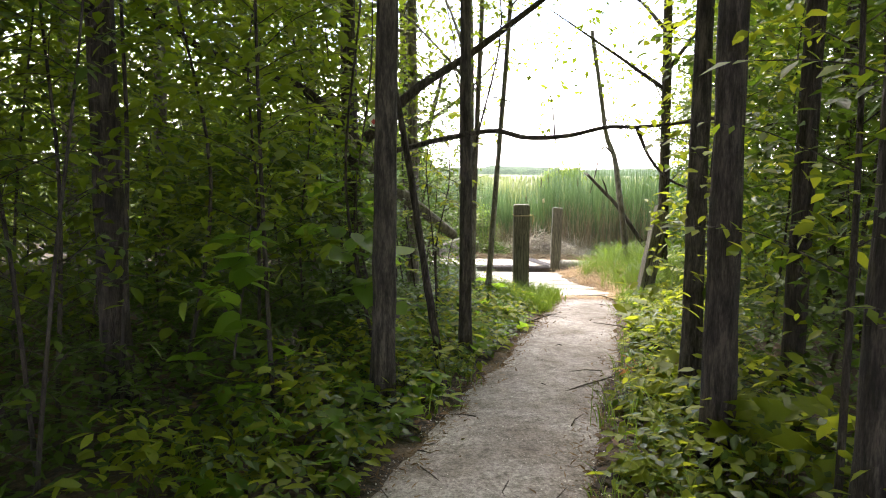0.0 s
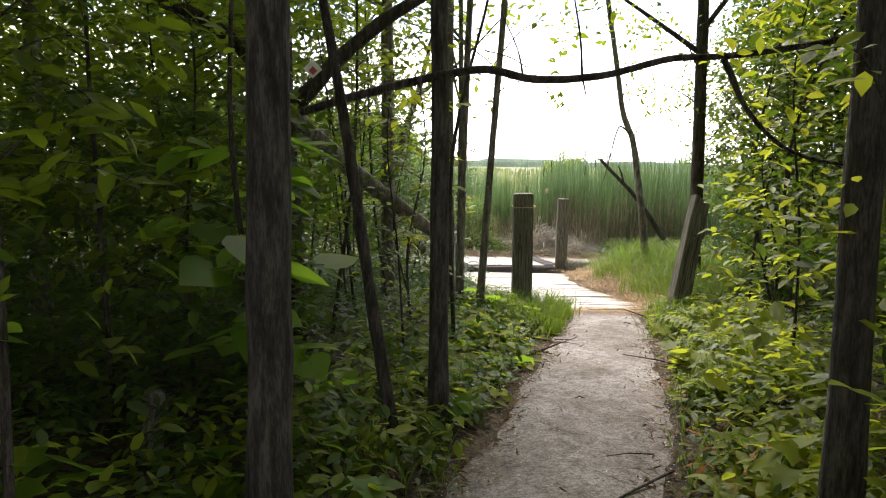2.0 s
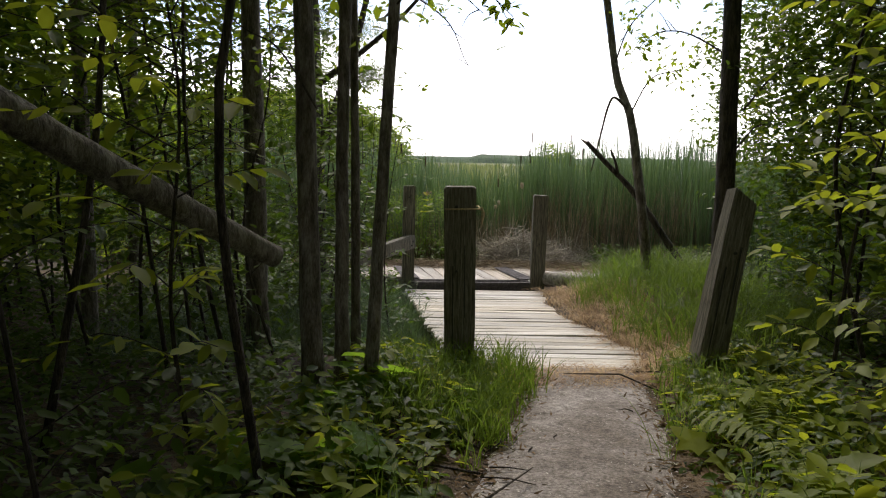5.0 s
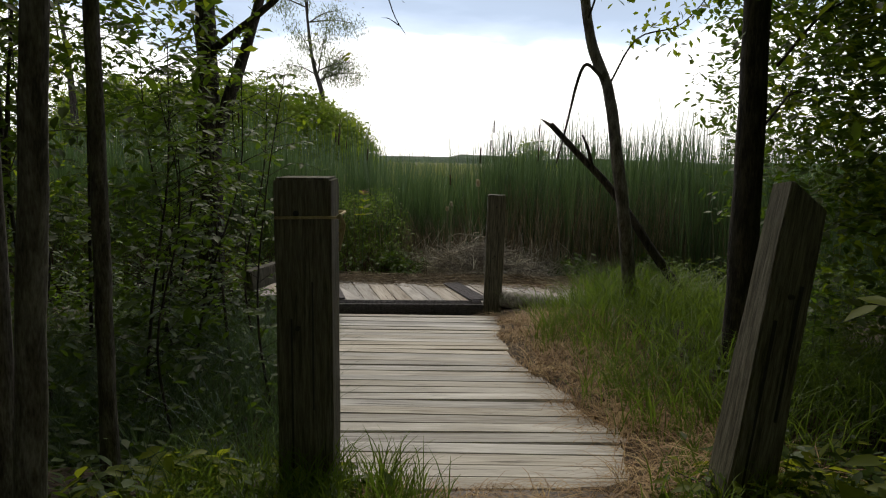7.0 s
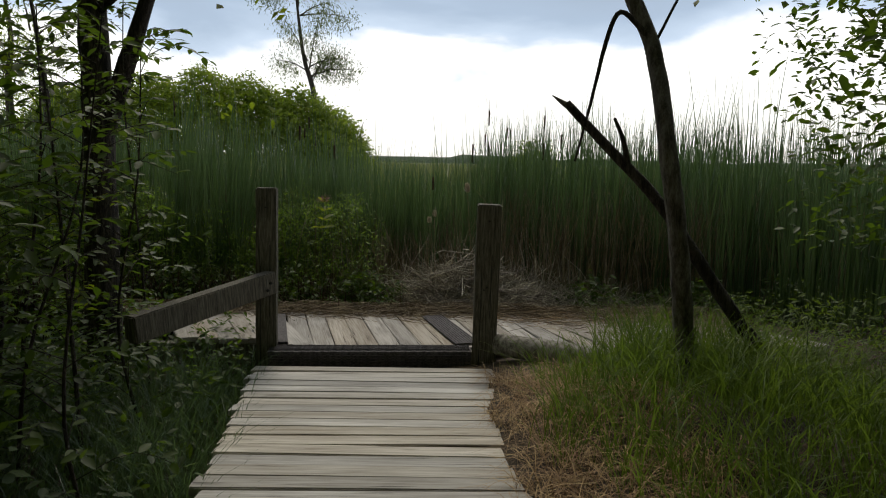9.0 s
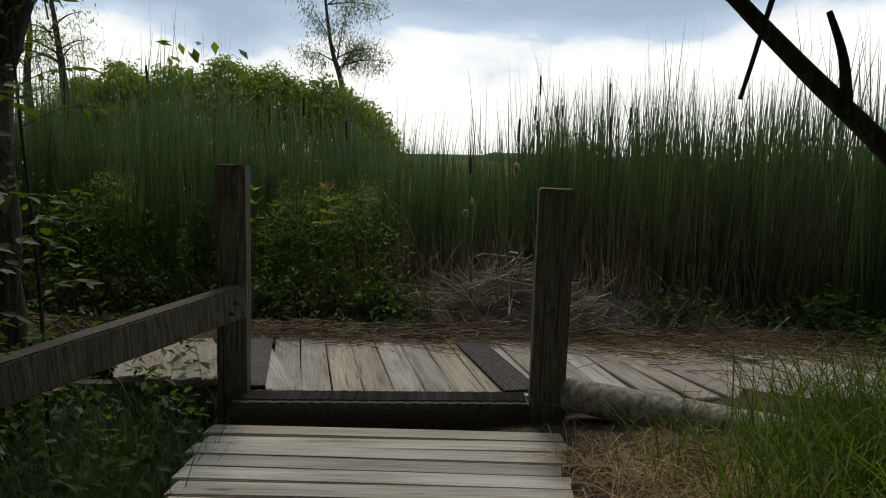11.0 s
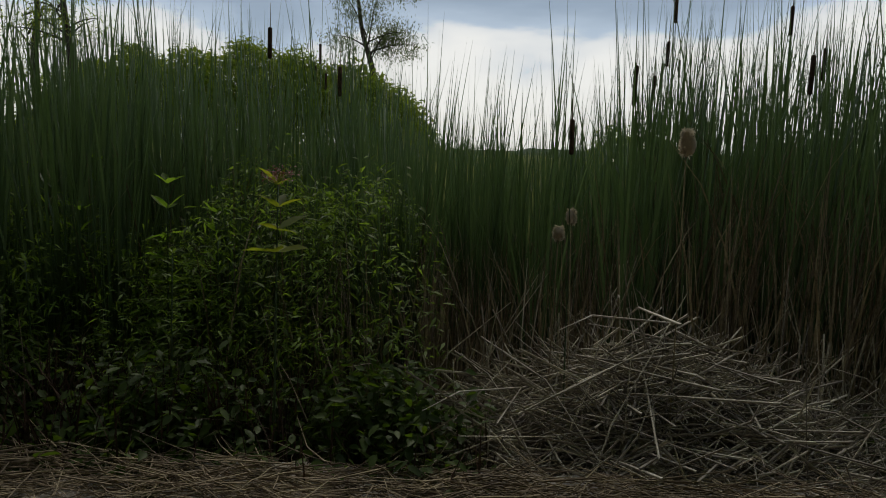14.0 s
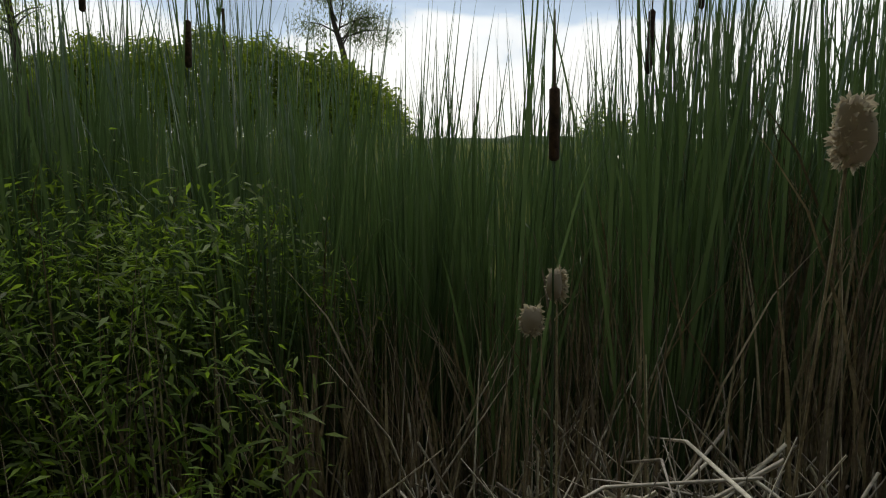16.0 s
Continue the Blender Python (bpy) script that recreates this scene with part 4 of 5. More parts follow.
placed = 0
for spot in range(4000):
    x, y = DENSE.uniform(-9, 8), DENSE.uniform(-3.5, 14.0)
    if x > 1.5 and y > 8.8 + 0.25 * (x - 3):
        continue
    if x < 0 and y > 12.3 + 0.15 * x:
        continue
    gap = 0.34 if x > middle(y) else 0.45
    if not clear(x, y, gap):
        continue
    near = abs(x - float(middle(y)))
    if DENSE.uniform() > (1.0 if near < 3 else 0.55):
        continue
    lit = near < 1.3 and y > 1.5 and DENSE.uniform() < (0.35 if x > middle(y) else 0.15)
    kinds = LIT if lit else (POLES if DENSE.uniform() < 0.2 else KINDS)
    src = kinds[int(DENSE.integers(0, len(kinds)))]
    if near < 1.0 and not lit:
        src = POLES[int(DENSE.integers(0, 3))] if DENSE.uniform() < 0.5 else KINDS[int(DENSE.integers(0, 5))]
    pose_thing(src, x, y, float(land(x, y)), DENSE.uniform(0, 6.28), DENSE.uniform(0.6, 1.1))
    placed += 1
    if placed >= 300:
        break
for k, src in enumerate(KINDS + LIT + POLES):
    src.location = (-4.5 + 0.9 * k, -3.4 - 0.35 * (k % 3), 0.4)

# the young basswood with broad leaves that hangs beside the path
basswood = sapling("basswood_sapling", 401, 1.25, 11, 4, 0.17, HEART, BROADLEAF, 0.011, 0.42, 0.3, "young basswood with broad heart-shaped green leaves", "sapling", "broad-leaved saplings", 0.15)
basswood.location = (-0.42, 3.85, float(land(-0.42, 3.85)))
b3 = pose_thing(basswood, -0.9, 2.5, float(land(-0.9, 2.5)), 4.0, 0.75)
b4 = pose_thing(basswood, 1.75, 1.9, float(land(1.75, 1.9)), 1.0, 0.75)

# ---- woodland wall in the distance: masses of leaves between the stems ----
def leaf_mass(name, n, xr, yr, zr, size, leaf, label, seed, hole=None, shape=SMALL, clump=9, spread=0.22):
    rs = np.random.default_rng(seed)
    k = n // clump
    c = np.stack([rs.uniform(*xr, k), rs.uniform(*yr, k), zr[0] + (zr[1] - zr[0]) * rs.uniform(0, 1, k) ** 0.9], -1)
    if hole is not None:
        c = c[hole(c)]
        k = len(c)
    a = rs.uniform(0, 6.28, k)
    off = rs.uniform(-1, 1, (k, clump)) * spread
    p = c[:, None, :] + np.stack([np.cos(a)[:, None] * off, np.sin(a)[:, None] * off, rs.normal(0, 0.05, off.shape) - 0.2 * np.abs(off)], -1)
    m = k * clump
    yaw = np.repeat(a, clump) - 1.57 + rs.choice([-1, 1], m) * 0.9 + rs.normal(0, 0.3, m)
    ob = leaves(name, p.reshape(-1, 3), yaw, rs.normal(-0.2, 0.35, m), rs.normal(0, 0.4, m), rs.uniform(0.6, 1.3, m) * size, shape, leaf)
    ob.location = (0, 0, 0)
    return tagged(ob, label, "foliage", kind="stuff")


leaf_mass("thicket_foliage", 125000, (-13, -2.3), (-1, 14), (0.2, 5.5), 0.11, CANOPY, "dense green thicket foliage receding into the wood", 21)
leaf_mass("thicket_foliage", 95000, (2.4, 10), (-0.5, 9.4), (0.1, 6.5), 0.10, CANOPY, "dense green sapling foliage beside the path", 22, lambda c: (c[:, 0] > 2.3 + 0.12 * c[:, 1]))
leaf_mass("thicket_foliage", 16000, (-14, 12), (-9, -2.8), (0.2, 6), 0.13, CANOPY, "dense green thicket foliage behind the start of the path", 23)
leaf_mass("hanging_foliage", 15000, (-2.6, -0.55), (2.0, 9.5), (0.9, 3.8), 0.085, CANOPY, "loose green foliage hanging among the trunks", 26, shape=OVAL)
leaf_mass("hanging_foliage", 18000, (1.5, 3.4), (1.0, 8.2), (0.7, 3.6), 0.08, LEAF, "loose green foliage beside the path", 27, lambda c: c[:, 0] > middle(c[:, 1]) + 0.75 - 0.1 * (c[:, 2] > 1.9) + 0.5 * (c[:, 1] > 4.5), shape=OVAL)
# leaf colour carries the sunlight on this strip
leaf_mass("hanging_foliage", 3600, (1.1, 2.6), (1.2, 6.0), (0.3, 2.8), 0.075, YELLOWLEAF, "foliage coloured a sunlit yellow-green beside the path", 28, lambda c: (c[:, 0] > middle(c[:, 1]) + 0.62) & (c[:, 0] < middle(c[:, 1]) + 1.4), shape=OVAL)
leaf_mass("hanging_foliage", 15000, (3.1, 5.5), (7.6, 9.9), (0.2, 4.2), 0.08, CANOPY, "dark leafy twigs at the edge of the marsh", 29, lambda c: c[:, 0] > 3.2 + 0.25 * np.abs(c[:, 2] - 1.9), shape=OVAL)
# outer leaf walls added to cut side light
leaf_mass("wood_edge_foliage", 26000, (-18, -10), (-8, 16), (0, 12), 0.30, CANOPY, "dense foliage added to close off and darken the depth of the wood", 201, spread=0.6)
leaf_mass("wood_edge_foliage", 20000, (9, 15), (-8, 8.5), (0, 12), 0.30, CANOPY, "dense foliage added to close off and darken the depth of the wood", 202, spread=0.6)
# unseen wall behind the start, added to block light from the south
leaf_mass("wood_edge_foliage", 20000, (-16, 14), (-16, -9), (0, 13), 0.32, CANOPY, "dense foliage added to close off and darken the depth of the wood", 203, spread=0.6)
leaf_mass("wood_edge_foliage", 16000, (-12, -2.6), (10.5, 14.5), (0, 5.5), 0.13, CANOPY, "dark foliage where the wood meets the marsh", 204)
# unseen leaf layer, added to block sky light from above and behind
leaf_mass("high_canopy", 60000, (-16, 15), (-14, 8.0), (6.5, 13.5), 0.37, CANOPY, "unseen high leaf layer added to shade the wood", 30, lambda c: (c[:, 1] < 4.0) | (c[:, 0] < -0.3) | (c[:, 0] > 3.2), spread=0.6)
leaf_mass("hanging_foliage", 30000, (2.5, 5.5), (3.0, 8.8), (1.2, 5.0), 0.085, LEAF, "dense small-leaved foliage above the saplings", 205, lambda c: c[:, 0] > 2.35 + 0.14 * c[:, 1], shape=OVAL)
leaf_mass("hanging_foliage", 13000, (-3, 0.3), (8.3, 12.4), (-0.3, 3.4), 0.075, LEAF, "dark foliage overhanging the wet ditch", 206, lambda c: c[:, 0] < middle(c[:, 1]) - 1.35 - 0.3 * (c[:, 1] > 10.5), shape=OVAL)
leaf_mass("hanging_foliage", 9500, (3.02, 4.5), (8.5, 10.3), (0.9, 3.4), 0.062, LEAF, "dark leafy twigs round the trunk at the marsh edge", 207, lambda c: c[:, 0] > 3.0 + 0.22 * np.abs(c[:, 2] - 2.2), shape=OVAL, spread=0.16)
leaf_mass("wood_edge_foliage", 7000, (-15, -3.2), (10.8, 14.2), (0, 3.0), 0.26, CANOPY, "dark foliage where the wood meets the marsh", 209, spread=0.5)
leaf_mass("wood_edge_foliage", 12000, (4.3, 12), (7.8, 10.2), (0, 8), 0.22, CANOPY, "dense foliage at the marsh edge of the wood", 210, lambda c: c[:, 0] > 4.3 + 0.6 * np.clip(c[:, 1] - 8.5, 0, 2), spread=0.4)
leaf_mass("wood_edge_foliage", 5000, (-9, -4.2), (4, 11), (0, 2.2), 0.14, LEAF, "dark foliage deep in the wood", 211, spread=0.4)
leaf_mass("hanging_foliage", 4500, (-3.0, -0.7), (3.2, 9.0), (0.7, 3.0), 0.075, LEAF, "dark small-leaved foliage among the trunks", 216, shape=OVAL)
# dark-coloured leaves added to deepen the shade on the left
leaf_mass("hanging_foliage", 5000, (-2.2, -0.45), (4.2, 5.35), (0.2, 1.75), 0.075, LEAF, "dark foliage hanging in the deep shade of the wood", 214, shape=OVAL)
leaf_mass("hanging_foliage", 14000, (3.15, 6.0), (8.9, 10.7), (0.2, 4.2), 0.075, LEAF, "dark leafy twigs crowding the marsh edge", 215, lambda c: c[:, 0] > 3.25 + 0.45 * np.clip(c[:, 1] - 9.3, 0, 2), shape=OVAL)
# added above the view to keep sky light off the left undergrowth
leaf_mass("leaf_canopy", 15000, (-9, -0.5), (-4, 5), (3.4, 4.8), 0.20, CANOPY, "unseen low leaf layer added to shade the thicket", 218, spread=0.4)
leaf_mass("hanging_foliage", 10000, (3.75, 5.8), (10.8, 12.2), (0.7, 3.7), 0.07, LEAF, "leafy twigs of a bush at the marsh edge", 219, lambda c: c[:, 0] > 3.8 + 0.3 * np.abs(c[:, 2] - 2.0), shape=OVAL)
# the roof of leaves over the wood, open towards the marsh
leaf_mass("leaf_canopy", 95000, (-10, 8), (-6, 8.5), (3.6, 7.5), 0.12, CANOPY, "high leafy woodland canopy with gaps", 24, lambda c: (c[:, 1] < 4.2) | (c[:, 0] < -0.3) | (c[:, 0] > 3.2), spread=0.4)
leaf_mass("leaf_canopy", 36000, (-12, -0.9), (8.5, 13.5), (2.6, 9), 0.14, CANOPY, "high leafy woodland canopy with gaps", 25, spread=0.4)

# ---- herb layer ----
def herb_layer(name, n, xr, yr, size, shape, leaf, label, seed, height=(0.05, 0.45), keep=None, tilt=-0.15):
    rs = np.random.default_rng(seed)
    x, y = rs.uniform(*xr, n), rs.uniform(*yr, n)
    ok = np.abs(x - middle(y)) > half(y) + 0.02 + 0.12 * rs.uniform(0, 1, n)
    if keep is not None:
        ok &= keep(x, y)
    x, y = x[ok], y[ok]
    k = 5
    a = rs.uniform(0, 6.28, len(x))
    h = rs.uniform(*height, len(x)) * np.clip((np.abs(x - middle(y)) - half(y)) / 0.9 + 0.15, 0.15, 1) * np.clip(1.6 - 0.16 * y, 0.35, 1)
    yaw = a[:, None] + np.arange(k) * 1.2566 + rs.normal(0, 0.3, (len(x), k))
    p = np.stack([x[:, None] - np.sin(yaw) * 0.03, y[:, None] + np.cos(yaw) * 0.03, (land(x, y) + h)[:, None] + rs.normal(0, 0.03, yaw.shape)], -1)
    m = yaw.size
    ob = leaves(name, p.reshape(-1, 3), yaw.ravel(), rs.normal(tilt, 0.3, m), rs.normal(0, 0.3, m), rs.uniform(0.6, 1.25, m) * size, shape, leaf)
    return tagged(ob, label, "undergrowth", kind="stuff")


wood = lambda x, y: ((y < 8.4) | ((x < middle(np.minimum(y, 12.5)) - 0.8) & (y < 13)) | ((x > 2.7) & (y < 9.6)))
herb_layer("undergrowth", 13000, (-6, 6), (-2, 13), 0.062, OVAL, LEAF, "low dark green woodland undergrowth", 31, (0.03, 0.40), wood)
herb_layer("undergrowth", 8000, (-4, 4.5), (-1, 9), 0.058, SMALL, LEAF, "low small-leaved woodland undergrowth", 32, (0.03, 0.35), wood)
# path-edge strip where yellow-green leaf colour stands in for sunlight
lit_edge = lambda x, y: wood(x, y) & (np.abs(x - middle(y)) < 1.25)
herb_layer("path_edge_herbs", 4400, (-1.5, 3.2), (0.6, 8.2), 0.08, OVAL, YELLOWLEAF, "herbs coloured a sunlit yellow-green along the path edge", 33, (0.05, 0.38), lit_edge)
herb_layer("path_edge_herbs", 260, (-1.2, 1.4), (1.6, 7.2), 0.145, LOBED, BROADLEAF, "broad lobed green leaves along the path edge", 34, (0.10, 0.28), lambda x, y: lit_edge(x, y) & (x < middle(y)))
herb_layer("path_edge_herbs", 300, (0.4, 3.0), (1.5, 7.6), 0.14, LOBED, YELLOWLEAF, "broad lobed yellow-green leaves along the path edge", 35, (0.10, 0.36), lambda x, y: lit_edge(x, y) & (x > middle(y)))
herb_layer("withered_herbs", 26, (1.1, 1.5), (3.4, 4.1), 0.10, NARROW, BROWNLEAF, "withered orange-brown herb leaves beside the path", 36, (0.05, 0.3))

# fallen leaves and twigs
rs = np.random.default_rng(41)
n = 5200
x, y = rs.uniform(-5, 5, n), rs.uniform(-2, 12, n)
ok = wood(x, y) & (np.abs(x - middle(y)) > half(y) - 0.06 - 0.2 * (rs.uniform(0, 1, n) < 0.08))
x, y = x[ok], y[ok]
n = len(x)
tagged(leaves("leaf_litter", np.stack([x, y, land(x, y) + 0.012], -1), rs.uniform(0, 6.28, n), rs.normal(0, 0.25, n), rs.normal(0, 0.35, n), rs.uniform(0.03, 0.08, n), OVAL, LITTER), "scattered fallen brown leaves", "leaf litter", kind="stuff")


n = 7000
y = rs.uniform(-0.5, 8.0, n)
side = rs.choice([-1, 1], n)
x = middle(y) + side * (half(y) + rs.normal(-0.02, 0.11, n))
tagged(leaves("edge_litter", np.stack([x, y, np.maximum(land(x, y), level(y)) + 0.012], -1), rs.uniform(0, 6.28, n), rs.normal(0.1, 0.3, n), rs.normal(0, 0.4, n), rs.uniform(0.015, 0.06, n), NARROW, LITTER), "brown leaf crumbs and bark along the path edge", "leaf litter", kind="stuff")


def stick_pile(name, n, xr, yr, length, thick, material, label, seed, keep=None, up=0.05, kind="stuff"):
    rs = np.random.default_rng(seed)
    V, F = [], []
    for _ in range(n):
        x, y = rs.uniform(*xr), rs.uniform(*yr)
        if keep is not None and not keep(x, y):
            continue
        a, ln = rs.uniform(0, 6.28), rs.uniform(*length)
        z = float(land(x, y)) + thick
        if abs(x - float(middle(y))) < float(half(y)):
            z += 0.018
        b = a + rs.normal(0, 0.3)
        v, f = tube([(x, y, z), (x + math.cos(a) * ln / 2, y + math.sin(a) * ln / 2, z + up * rs.uniform(0, 1)), (x + math.cos(a) * ln / 2 + math.cos(b) * ln / 2, y + math.sin(a) * ln / 2 + math.sin(b) * ln / 2, z + up * rs.uniform(-0.2, 0.6))], [thick, thick * 0.8, thick * 0.4], 5)
        o = len(V)
        V += v
        F += [tuple(i + o for i in q) for q in f]
    ob = mesh_object(name, V, F, material)
    return tagged(ob, label, "twigs", kind=kind)


stick_pile("fallen_twigs", 260, (-4, 4), (0, 9), (0.15, 0.7), 0.006, BARK, "dark fallen twigs on the woodland floor", 51, lambda x, y: abs(x - float(middle(y))) > float(half(y)) - 0.08)
stick_pile("path_twigs", 90, (-0.6, 1.9), (0.8, 7.8), (0.05, 0.24), 0.0035, BARK, "small dark twigs lying on the gravel path", 52, lambda x, y: abs(x - float(middle(y))) < float(half(y)), 0.01)

# loose stones on the path
rs = np.random.default_rng(53)
n = 5000
y = rs.uniform(0.6, 8, n)
k = rs.uniform(-1, 1, n)
x = middle(y) + k * (half(y) + 0.03)
PEBBLE = (np.array([(0.5, 0, 0.1), (0, 0.45, 0.1), (-0.5, 0, 0.1), (0, -0.45, 0.1), (0.05, 0.02, 0.42)]), np.array([(0, 1, 4), (1, 2, 4), (2, 3, 4), (3, 0, 4)]))
tagged(leaves("path_gravel", np.stack([x, y, level(y) + 0.018 * (1 - k * k) + 0.001], -1), rs.uniform(0, 6.28, n), rs.normal(0, 0.1, n), rs.normal(0, 0.1, n), rs.uniform(0.004, 0.013, n), PEBBLE, STONE), "loose pale gravel on the path", "gravel", kind="stuff")


# ---- ferns ----
def fern(seed, fronds, length, leaf, label):
    rs = np.random.default_rng(seed)
    t = thing("fern", 0, 0, 0, label, "fern", "ferns by the path")
    where, yaw, pitch, size = [], [], [], []
    for k in range(fronds):
        a = k * 6.28 / fronds + rs.normal(0, 0.2)
        ln = length * rs.uniform(0.8, 1.1)
        for j in range(13):
            u = 0.15 + 0.85 * j / 12
            r_, z_ = ln * (0.25 + 0.75 * u) * u, ln * (1.1 * u - 0.75 * u * u)
            for side in (-1, 1):
                where.append((math.cos(a) * r_, math.sin(a) * r_, z_))
                yaw.append(a - 1.57 + side * 1.15)
                pitch.append(-0.2)
                size.append(ln * 0.30 * math.sin(math.pi * (0.12 + 0.86 * u)) + 0.01)
    n = len(where)
    leaves("fronds", np.array(where), np.array(yaw), np.array(pitch), np.zeros(n), np.array(size), NARROW, leaf, t)
    return t


F1 = fern(61, 7, 0.34, YELLOWLEAF, "yellow-green fern with arching fronds")
F1.location = (2.05, 5.75, float(land(2.05, 5.75)))
for x, y, s in ((1.95, 5.2, 0.9), (2.15, 6.4, 1.1), (1.75, 4.6, 0.8), (2.45, 6.9, 0.9), (1.45, 3.6, 0.7), (2.6, 5.6, 1.1), (-0.75, 1.9, 0.8)):
    pose_thing(F1, x, y, float(land(x, y)), s * 7, s)


# ---- grasses ----
def grass_patch(name, n, xr, yr, h, material, label, seed, keep=None, width=(0.003, 0.006), lean=(0.2, 0.7), droop=0.25, category="grass", tuft=8):
    rs = np.random.default_rng(seed)
    k = n // tuft
    cx, cy = rs.uniform(*xr, k), rs.uniform(*yr, k)
    if keep is not None:
        ok = keep(cx, cy)
        cx, cy = cx[ok], cy[ok]
        k = len(cx)
    x = np.repeat(cx, tuft) + rs.normal(0, 0.03, k * tuft)
    y = np.repeat(cy, tuft) + rs.normal(0, 0.03, k * tuft)
    m = k * tuft
    ob = blades(name, np.stack([x, y, land(x, y) - 0.01], -1), rs.uniform(*h, m), rs.uniform(0, 6.28, m), rs.uniform(*lean, m), rs.uniform(*width, m), material, None, 4, droop)
    return tagged(ob, label, category, kind="stuff")


bank = lambda x, y: (x > 2.30 + 0.12 * np.sin(y * 4)) & (((x - 3.1) / 1.15) ** 2 + ((y - 10.5) / 2.4) ** 2 < 1) & (y < 11.9 - 0.55 * np.clip(x - 2.4, 0, 1))
grass_patch("bank_grass", 15000, (1.9, 4.4), (7.9, 13), (0.16, 0.55), GRASS, "fresh green grass on the bank by the boardwalk", 71, bank, (0.003, 0.006), (0.25, 0.95), 0.35)
grass_patch("bank_grass", 4200, (2.6, 4.2), (10.9, 12.6), (0.3, 0.62), GRASS, "fresh green grass at the platform edge", 75, lambda x, y: (x > 2.72) & (y < 12.18 - 0.8 * (x - 2.6)))
grass_patch("post_grass", 3600, (0.55, 1.5), (6.6, 8.1), (0.08, 0.3), GRASS, "green grass tuft round a timber post", 72, lambda x, y: np.abs(x - middle(y)) > half(y) - 0.06)
grass_patch("path_grass", 2600, (1.6, 2.6), (6.6, 8.3), (0.06, 0.25), GRASS, "green grass where the path meets the boards", 73, lambda x, y: np.abs(x - middle(y)) > half(y) + 0.02)
grass_patch("path_grass", 3500, (-1.2, 2.6), (1.5, 6.6), (0.08, 0.32), GRASS, "thin grass among the path-edge herbs", 74, lambda x, y: (np.abs(x - middle(y)) > half(y) - 0.02) & (np.abs(x - middle(y)) < half(y) + 0.8))
grass_patch("ditch_grass", 11000, (-1.8, 0.75), (8.3, 13.1), (0.2, 0.68), REED, "dark shaded grass in the wet ditch beside the boards", 76, lambda x, y: x < middle(y) - 0.74)
leaf_mass("ditch_herbs", 13000, (-2.6, 0.55), (8.4, 13.6), (-0.55, 0.2), 0.065, LEAF, "dark leafy herbs filling the wet ditch", 79, lambda c: (c[:, 0] < middle(np.minimum(c[:, 1], 12.6)) - 0.86) & (c[:, 2] < 0.05 - 0.04 * (c[:, 1] - 8.4) + 0.22 * (c[:, 0] < 0.05)), OVAL, 8, 0.12)
# rusty dead grass spilled over the boards
spill = lambda x, y: (x > 2.10 + 0.10 * np.clip(y - 10.5, 0, 1) + 0.25 * (9.3 - y) * (y < 9.3) * 0.2 - 0.03 * (y - 9) + 0.10 * np.sin(y * 6)) & (x < 2.75) & (y < 12.25 - 0.4 * (x - 2.1))
grass_patch("dead_grass", 12000, (1.7, 2.8), (7.9, 12.5), (0.06, 0.22), REDSTRAW, "rusty dead cut grass spilled along the boards", 77, spill, (0.002, 0.005), (0.8, 2.2), 0.75)
grass_patch("dead_grass", 2500, (0.9, 2.3), (7.55, 8.05), (0.04, 0.14), REDSTRAW, "rusty dead grass at the end of the boards", 78, lambda x, y: x > 1.15, (0.002, 0.004), (0.8, 2.0), 0.8)


# ---- cattail marsh ----
def reed_bed(name, n, xr, yr, h, material, label, seed, keep=None, width=(0.010, 0.020), steps=4, lean=(0.02, 0.22), tuft=7, droop=0.03):
    rs = np.random.default_rng(seed)
    k = n // tuft
    cx, cy = rs.uniform(*xr, k), yr[0] + (yr[1] - yr[0]) * rs.uniform(0, 1, k)
    if keep is not None:
        ok = keep(cx, cy, rs)
        cx, cy = cx[ok], cy[ok]
        k = len(cx)
    m = k * tuft
    x, y = np.repeat(cx, tuft) + rs.normal(0, 0.05, m), np.repeat(cy, tuft) + rs.normal(0, 0.05, m)
    tall = np.interp(x - 0.12 * (y - 16), [-6, -1.0, 0.6, 1.3, 1.9, 2.6, 5, 12], [0.96, 0.96, 0.90, 0.68, 0.72, 0.98, 1.03, 1.0])
    hh = rs.uniform(*h, m) * tall
    ob = blades(name, np.stack([x, y, np.full(m, -0.45)], -1), hh, rs.uniform(0, 6.28, m), rs.uniform(*lean, m) * rs.uniform(0.3, 1, m), rs.uniform(*width, m), material, None, steps, droop)
    return tagged(ob, label, "cattails", kind="stuff")


behind = lambda x, y, rs: y > 14.85 + np.where(x < 1.4, 0.6, 0.0) + 0.25 * np.sin(x * 2.3)
reed_bed("cattail_stand", 9000, (-6, 9), (15.6, 18.5), (1.0, 2.45), REED, "dense stand of green cattail blades", 81, behind, (0.009, 0.018), 5, (0.01, 0.20), 9)


def cattail_clump(seed, n, h):
    """One cattail plant: stiff blades fanning from the foot, each a strip of its own."""
    rs_ = np.random.default_rng(seed)
    t = thing("cattail_plant", 0, 0, 0, "cattail plant with stiff upright green blades", "cattail", "cattail plants")
    for k in range(3):
        m = n // 3
        a = rs_.uniform(0, 6.28, m)
        spread_ = rs_.uniform(0.01, 0.12, m)
        foot = np.stack([np.cos(a) * spread_, np.sin(a) * spread_, np.zeros(m)], -1)
